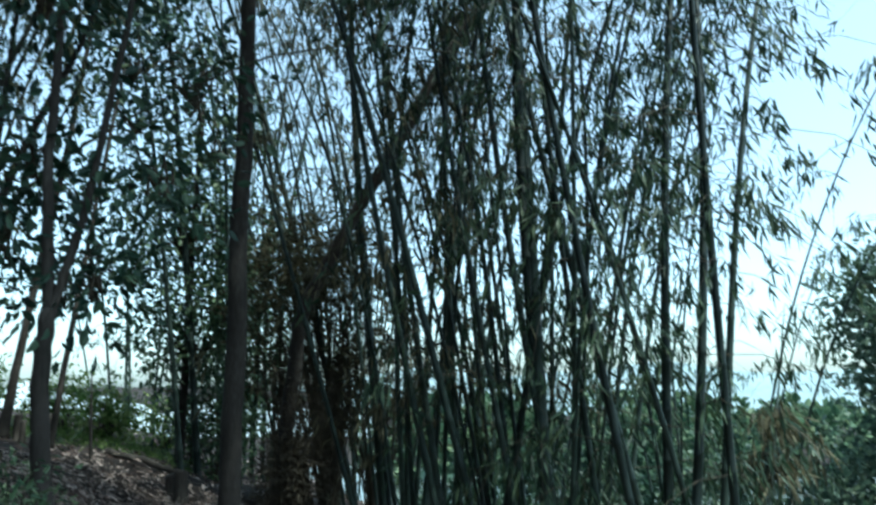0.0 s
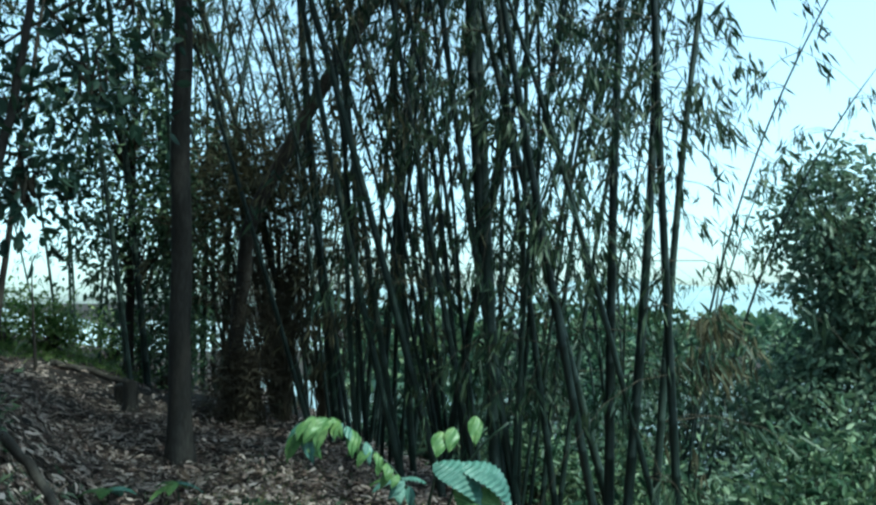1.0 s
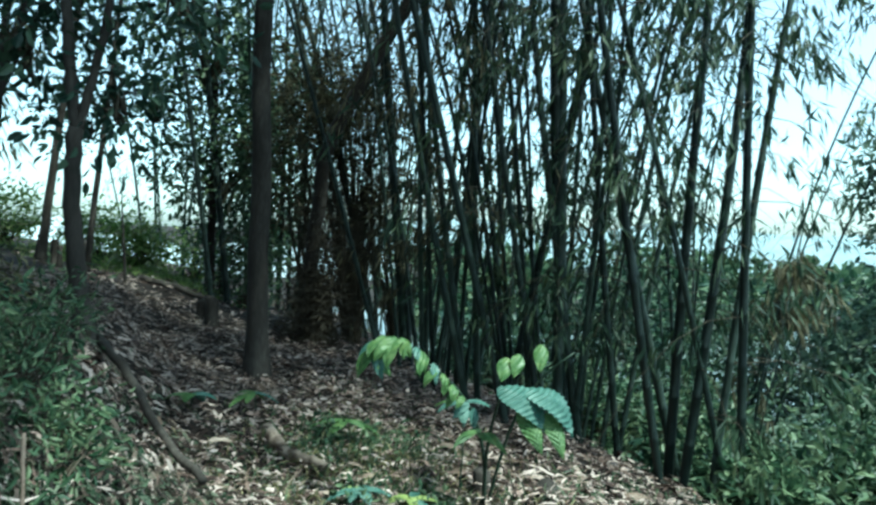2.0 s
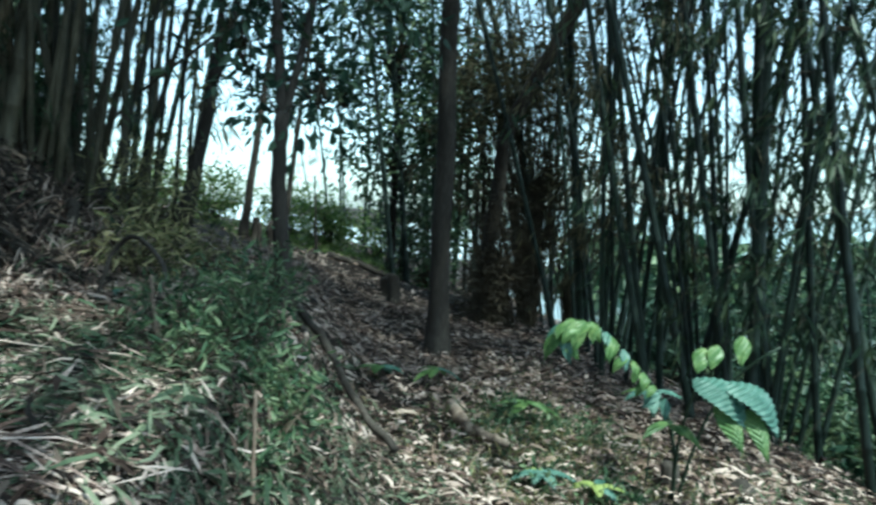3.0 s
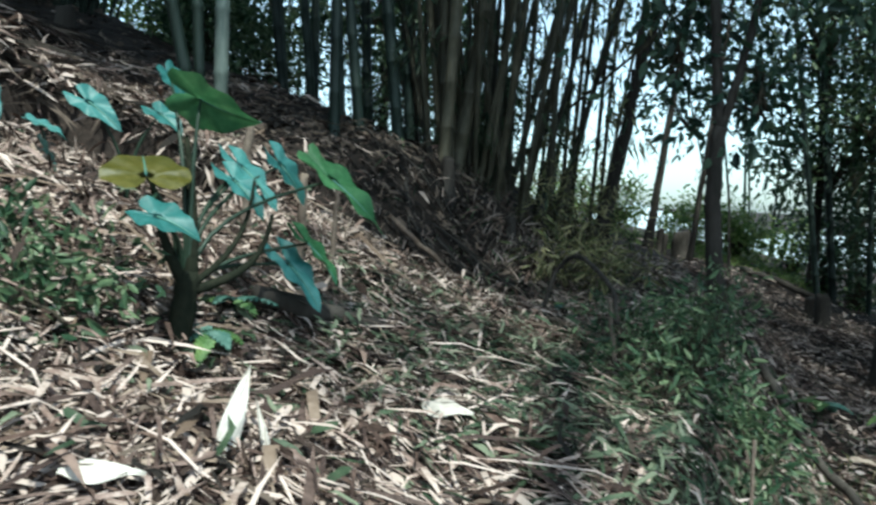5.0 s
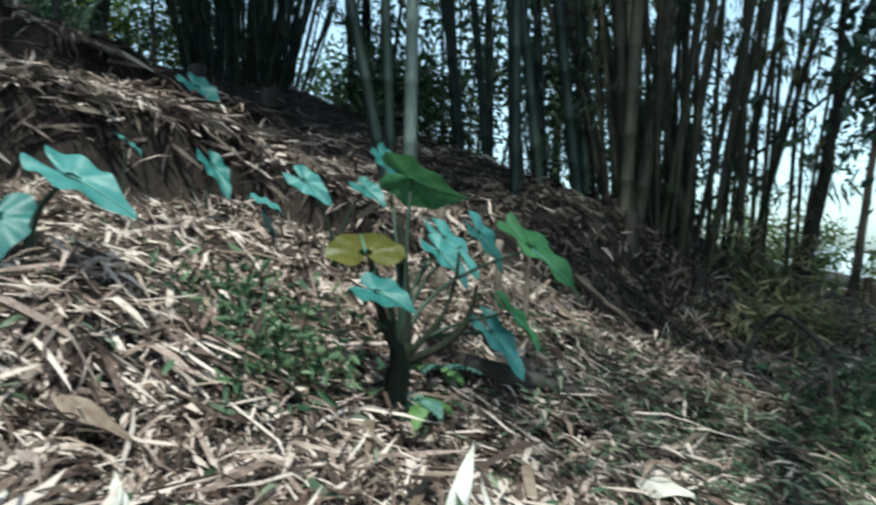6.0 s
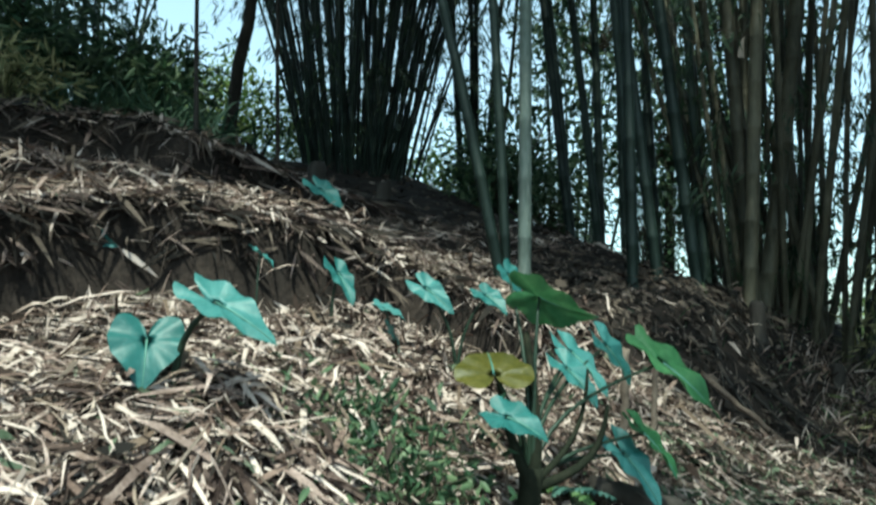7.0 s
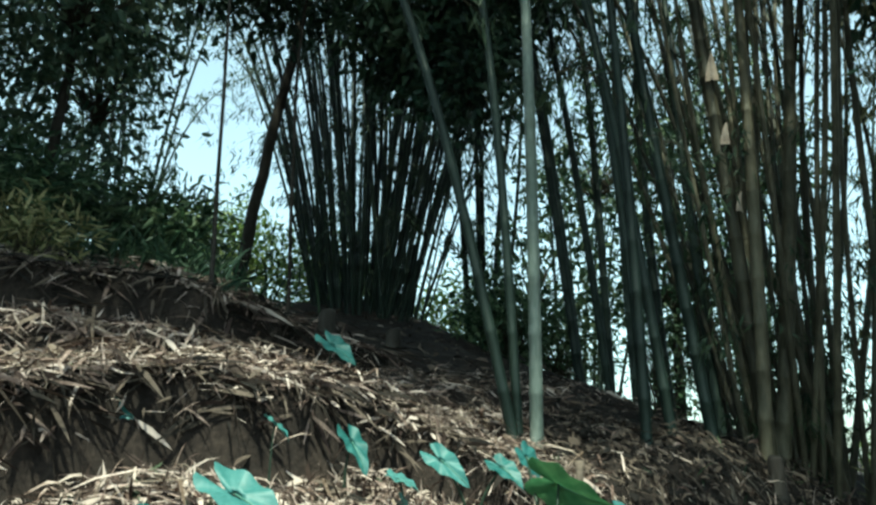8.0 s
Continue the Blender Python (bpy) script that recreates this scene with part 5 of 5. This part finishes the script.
litter("broad pale bamboo sheaths lying on the litter", 3, [(190, -2.9, -0.9, -0.9, 1.0, 0.12, 0.26, 0.15), (180, -5.5, -2.6, -1.5, 2.5, 0.12, 0.26, 0.15), (160, -1.8, 1.0, 2.8, 6, 0.08, 0.18, 0.4)], SHEATH)
litter("dark dead twigs and roots under the old bamboo", 5, [(2600, -4.9, -3.0, 2.3, 5.2, 0.1, 0.4, 0.03), (1200, -4.6, -2.6, -0.8, 2.4, 0.1, 0.35, 0.03), (1500, -3.6, -1.2, 4.2, 8.0, 0.08, 0.3, 0.03)], DEADWOOD, "twig_litter", 0.75)
litter("rotten leaves and clods, dark for the shade of hollow and upper slope", 6, [(9000, -5.6, -3.0, 2.3, 5.4, 0.03, 0.12, 0.3), (14000, -6.5, -2.4, -2.5, 3.0, 0.03, 0.12, 0.25), (9000, -9.5, -5.5, -2, 4, 0.06, 0.2, 0.3)], ROT_SHADE, "rotten_shade_litter", 0.05)
litter("dark leaves painting the shaded gaps between the pale ones on the bank", 7, [(15000, -2.9, -0.4, -0.8, 2.9, 0.03, 0.13, 0.10), (11000, -2.2, -0.5, 1.5, 2.9, 0.03, 0.14, 0.12)], ROT_SHADE, "rotten_shade_litter")
litter("fresh green bamboo leaves fallen on the bank", 4, [(17000, -2.3, -0.5, 1.3, 3.0, 0.04, 0.14, 0.11), (5000, -2.0, -0.5, 1.4, 2.0, 0.04, 0.14, 0.10), (2500, -3.6, -1.2, 2.0, 4.5, 0.05, 0.14, 0.16), (1500, -2.9, -1.2, -0.4, 1.6, 0.05, 0.12, 0.16)], GREENLITTER)


def grass(label, seed, patches, mat):
    """patches: (blades, x, y, rx, ry, height)."""
    r = np.random.default_rng(seed)
    P, D, L = [], [], []
    for n, x, y, rx, ry, h in patches:
        px, py = x + r.normal(0, rx, n), y + r.normal(0, ry, n)
        P.append(np.stack([px, py, rough_land(px, py) - 0.01], -1))
        D.append(np.stack([r.normal(0, 0.45, n), r.normal(0, 0.45, n), r.uniform(0.4, 1.2, n)], -1))
        L.append(h * r.uniform(0.4, 1.2, n))
    P, D, L = np.vstack(P), np.vstack(D), np.concatenate(L)
    v, f = drooping(P, D, L, L * 0.03 + 0.003, r, 0.4)
    return tagged(part("grass", fast_mesh("grass", v, f), mat), label, "grass", kind="stuff")


grass("thin green grass and weeds in the litter", 1, [(1500, -0.5, 3.9, 0.45, 0.25, 0.15), (900, -0.6, 4.6, 0.25, 0.2, 0.2), (600, -1.2, 2.5, 0.35, 0.4, 0.13), (1500, -1.2, 1.75, 0.2, 0.4, 0.1), (900, -1.7, 2.5, 0.3, 0.4, 0.13), (350, -3.0, 3.9, 0.4, 0.5, 0.16), (700, -2.4, 0.2, 0.4, 0.3, 0.1), (900, -0.6, 5.6, 0.5, 0.7, 0.12), (300, -3.6, 4.6, 0.4, 0.6, 0.2), (600, 0.9, 4.4, 0.4, 0.3, 0.15)], BUSHLEAF)
grass("yellow dry grass and fallen stalks on the bank", 2, [(1300, -2.6, 2.6, 0.5, 0.6, 0.18), (900, -3.0, -0.1, 0.3, 0.8, 0.22), (900, -4.9, -0.3, 0.4, 0.8, 0.22), (900, -3.6, 4.3, 0.3, 0.4, 0.25), (700, -0.4, 3.8, 0.3, 0.2, 0.14), (500, -3.2, 1.2, 0.3, 0.4, 0.2)], LITTER)
grass("dry yellow-green grass between path and brink", 4, [(1400, -0.3, 3.7, 0.5, 0.2, 0.13), (900, -0.7, 4.4, 0.3, 0.3, 0.16), (900, -0.2, 4.7, 0.4, 0.4, 0.12), (700, -0.9, 5.2, 0.4, 0.5, 0.1)], DRYGREEN)
grass("tall dark strap-leaved grass behind the terraces", 5, [(420, -8.1, 0.1, 0.35, 0.5, 0.75), (300, -8.4, -0.9, 0.4, 0.4, 0.7)], TREELEAF)
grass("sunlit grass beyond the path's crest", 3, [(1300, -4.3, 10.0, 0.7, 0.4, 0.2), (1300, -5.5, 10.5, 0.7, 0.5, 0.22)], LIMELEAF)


def hanging_straw(label, seed, n, edge, y0, y1, mat, longest=0.26):
    """Matted dead stalks lying over the lip of a terrace and hanging down its face."""
    r = np.random.default_rng(seed)
    y = r.uniform(y0, y1, n)
    tuft = 0.5 + 0.5 * np.sin(9.1 * y + seed) * np.cos(4.3 * y + 2 * seed)
    keep = r.uniform(0, 1, n) < 0.35 + 0.65 * tuft
    y = y[keep]
    n = len(y)
    u = edge + 0.22 * np.sin(1.9 * y + edge) + 0.1 * np.sin(5.3 * y) - np.abs(r.normal(0, 0.1, n))
    x = u + np.interp(y, TOE_Y, TOE_X)
    P = np.stack([x, y, rough_land(x, y) + r.uniform(0, 0.05, n)], -1)
    D = np.stack([r.uniform(0.0, 1.3, n), r.normal(0, 1.1, n), r.uniform(-1.0, 0.12, n)], -1)
    L = 0.07 + (longest - 0.07) * r.uniform(0, 1, n) ** 1.3
    v, f = drooping(P, D, L, (L * 0.03 + 0.003) * r.uniform(0.5, 3.0, n), r, 0.12)
    return tagged(part("hanging_straw", fast_mesh("hanging_straw", v, f), mat), label, "straw", kind="stuff")


hanging_straw("dead stalks hanging over the lowest terrace face", 1, 1700, -2.8, -2.6, 1.7, BLADE, 0.19)
hanging_straw("dead stalks coloured dark for the shade under the lowest terrace lip", 4, 1500, -2.8, -2.6, 1.7, ROT_SHADE, 0.26)
hanging_straw("dead stalks hanging over a low step in the slope", 5, 1000, -4.0, -2.6, 1.7, BLADE)
hanging_straw("dead stalks hanging over the middle terrace face", 2, 600, -5.2, -2.6, 1.9, BLADE, 0.3)
hanging_straw("dead stalks coloured dark for the shade under the middle terrace lip", 7, 1200, -5.2, -2.6, 1.9, ROT_SHADE, 0.34)
hanging_straw("dead stalks hanging over the top terrace face", 3, 900, -7.4, -2.6, 1.9, BLADE, 0.34)


def straw_fan(label, seed, n, x, y, reach, mat):
    """Stiff dead blades fanning out from the lip of the hollow."""
    r = np.random.default_rng(seed)
    py = y + r.uniform(-reach, reach, n)
    px = x + r.normal(0, 0.03, n)
    P = np.stack([px, py, rough_land(px, py) + r.uniform(0.0, 0.03, n)], -1)
    D = np.stack([r.uniform(0.5, 1.2, n), 1.6 * (py - y) / reach * 0.5 + r.normal(0, 0.35, n), r.uniform(-0.7, 0.05, n)], -1)
    L = r.uniform(0.12, 0.34, n)
    v, f = drooping(P, D, L, r.uniform(0.006, 0.022, n), r, 0.2)
    return tagged(part("straw_fan", fast_mesh("straw_fan", v, f), mat), label, "straw", kind="stuff")


straw_fan("stiff dead blades fanning over the hollow in the litter", 6, 120, -2.14, 0.03, 0.3, BLADE)


# ---- a few single things ----
bamboo("drooping tan spray of dying bamboo at the brink", [(2.3, 6.05, 0.06, 0.02, 0.012, 2.7), (2.35, 6.2, 0.10, 0.0, 0.010, 2.4)], 63, name="bamboo_cane", group="", leafmat=BAMLEAFDRY, arch=0.5, start=0.6, per=1.6, reach=0.4, leaf=(0.12, 0.22))


def shell(P, out, size, seed):
    """A papery culm sheath standing off the cane."""
    r = np.random.default_rng(seed)
    a, b = np.meshgrid(np.linspace(-1.1, 1.1, 8), np.linspace(0, 1, 7), indexing="ij")
    w = size * 0.3 * (1 - 0.8 * b ** 1.6)
    flare = 0.05 + 0.35 * size * b ** 2
    ang = math.atan2(out[1], out[0])
    x = np.cos(ang + a) * w + math.cos(ang) * flare
    y = np.sin(ang + a) * w + math.sin(ang) * flare
    V = np.stack([x, y, size * b * 1.1 + r.normal(0, 0.004, a.shape)], -1).reshape(-1, 3) + np.array(P)
    i, j = np.meshgrid(np.arange(7), np.arange(6), indexing="ij")
    q = np.stack([i * 7 + j, (i + 1) * 7 + j, (i + 1) * 7 + j + 1, i * 7 + j + 1], -1).reshape(-1, 4)
    return smooth(fast_mesh("sheath", V, q))


SHEATHED = next(c for c in OLD_CLUMP.children if c.name.startswith("culm"))
for k, (h, size) in enumerate(((2.95, 0.2), (2.4, 0.16), (1.85, 0.14))):
    at = np.array([-4.35 - 0.025 * h, 4.05 - 0.058 * h, z_at(-4.35, 4.05) + h])
    part("sheath", shell(at - np.array(OLD_CLUMP.location), (0.8, -0.5 + 0.3 * k), size, k), SHEATH, SHEATHED, "pale papery culm sheath")


def splinter(label, A, B, W, tilt, mat=None):
    """A stiff pale piece of split cane or sheath standing in the litter."""
    v, f = long_leaf(A, B, W, 0.012, 0, tilt, fold=0.35)
    ob = part("bamboo_sheath", smooth(fast_mesh("bamboo_sheath", v - np.array(A), f)), mat or SHEATH)
    ob.location = A
    return tagged(ob, label, "bamboo sheath", "standing sheaths")


def on_ground(x, y, h):
    return x, y, z_at(x, y) + h


splinter("white split bamboo sheath standing in the litter", on_ground(-1.46, 0.57, 0.01), on_ground(-1.49, 0.65, 0.19), 0.04, (0.8, -0.5, 0.2), WHITESHEATH)
splinter("thin pale splinter beside the white sheath", on_ground(-1.42, 0.66, 0.01), on_ground(-1.47, 0.65, 0.14), 0.016, (0.8, -0.5, 0.2), WHITESHEATH)
splinter("broad pale fallen sheath on the slope", on_ground(-1.55, 1.15, 0.07), on_ground(-1.43, 1.2, 0.07), 0.07, (0.2, -0.3, 1), WHITESHEATH)
splinter("curled pale sheath lying on the bank", on_ground(-1.92, -0.02, 0.09), on_ground(-1.78, 0.1, 0.07), 0.05, (0.3, -0.2, 1))
splinter("short white sheath leaning in the litter", on_ground(-1.52, 0.05, 0.03), on_ground(-1.56, 0.04, 0.13), 0.035, (0.8, -0.2, 0.3), WHITESHEATH)
splinter("white curled sheath lying in the litter", on_ground(-1.42, 0.30, 0.06), on_ground(-1.40, 0.42, 0.06), 0.05, (0.3, -0.2, 1), WHITESHEATH)
splinter("pale split cane lying in the litter", on_ground(-1.62, -0.1, 0.06), on_ground(-1.45, -0.16, 0.06), 0.03, (0.3, -0.2, 1), WHITESHEATH)
splinter("pale dead leaf lying beside the path", (0.98, 4.35, z_at(0.98, 4.35) + 0.05), (1.12, 4.3, z_at(1.12, 4.3) + 0.05), 0.08, (0, -0.2, 1))
splinter("pale dead leaf at the brink", (1.2, 3.95, z_at(1.2, 3.95) + 0.05), (1.33, 3.93, z_at(1.33, 3.93) + 0.05), 0.07, (0, -0.2, 1))
splinter("large pale dead leaf under the tree", (-1.42, 4.2, z_at(-1.42, 4.2) + 0.07), (-1.27, 4.12, z_at(-1.27, 4.12) + 0.07), 0.08, (0, 0, 1))

# a thin cane bent right over the path
P = np.array([(-5.6, 5.75, 1.3), (-4.4, 5.6, 2.25), (-3.4, 5.47, 2.81), (-2.76, 5.39, 3.28), (-2.11, 5.33, 3.64), (-1.33, 5.28, 3.94), (-0.56, 5.28, 4.04), (0.1, 5.3, 3.95)])
P = np.vstack([np.stack([np.interp(q, np.arange(len(P)), P[:, k]) for k in range(3)], -1) for q in [np.linspace(0, len(P) - 1, 30)]])
bent = part("bamboo_cane", tube("bamboo_cane", P - P[0], np.linspace(0.016, 0.006, 30), 8), CULMDRY)
bent.location = P[0]
tagged(bent, "thin dead bamboo cane bent over the path", "bamboo")
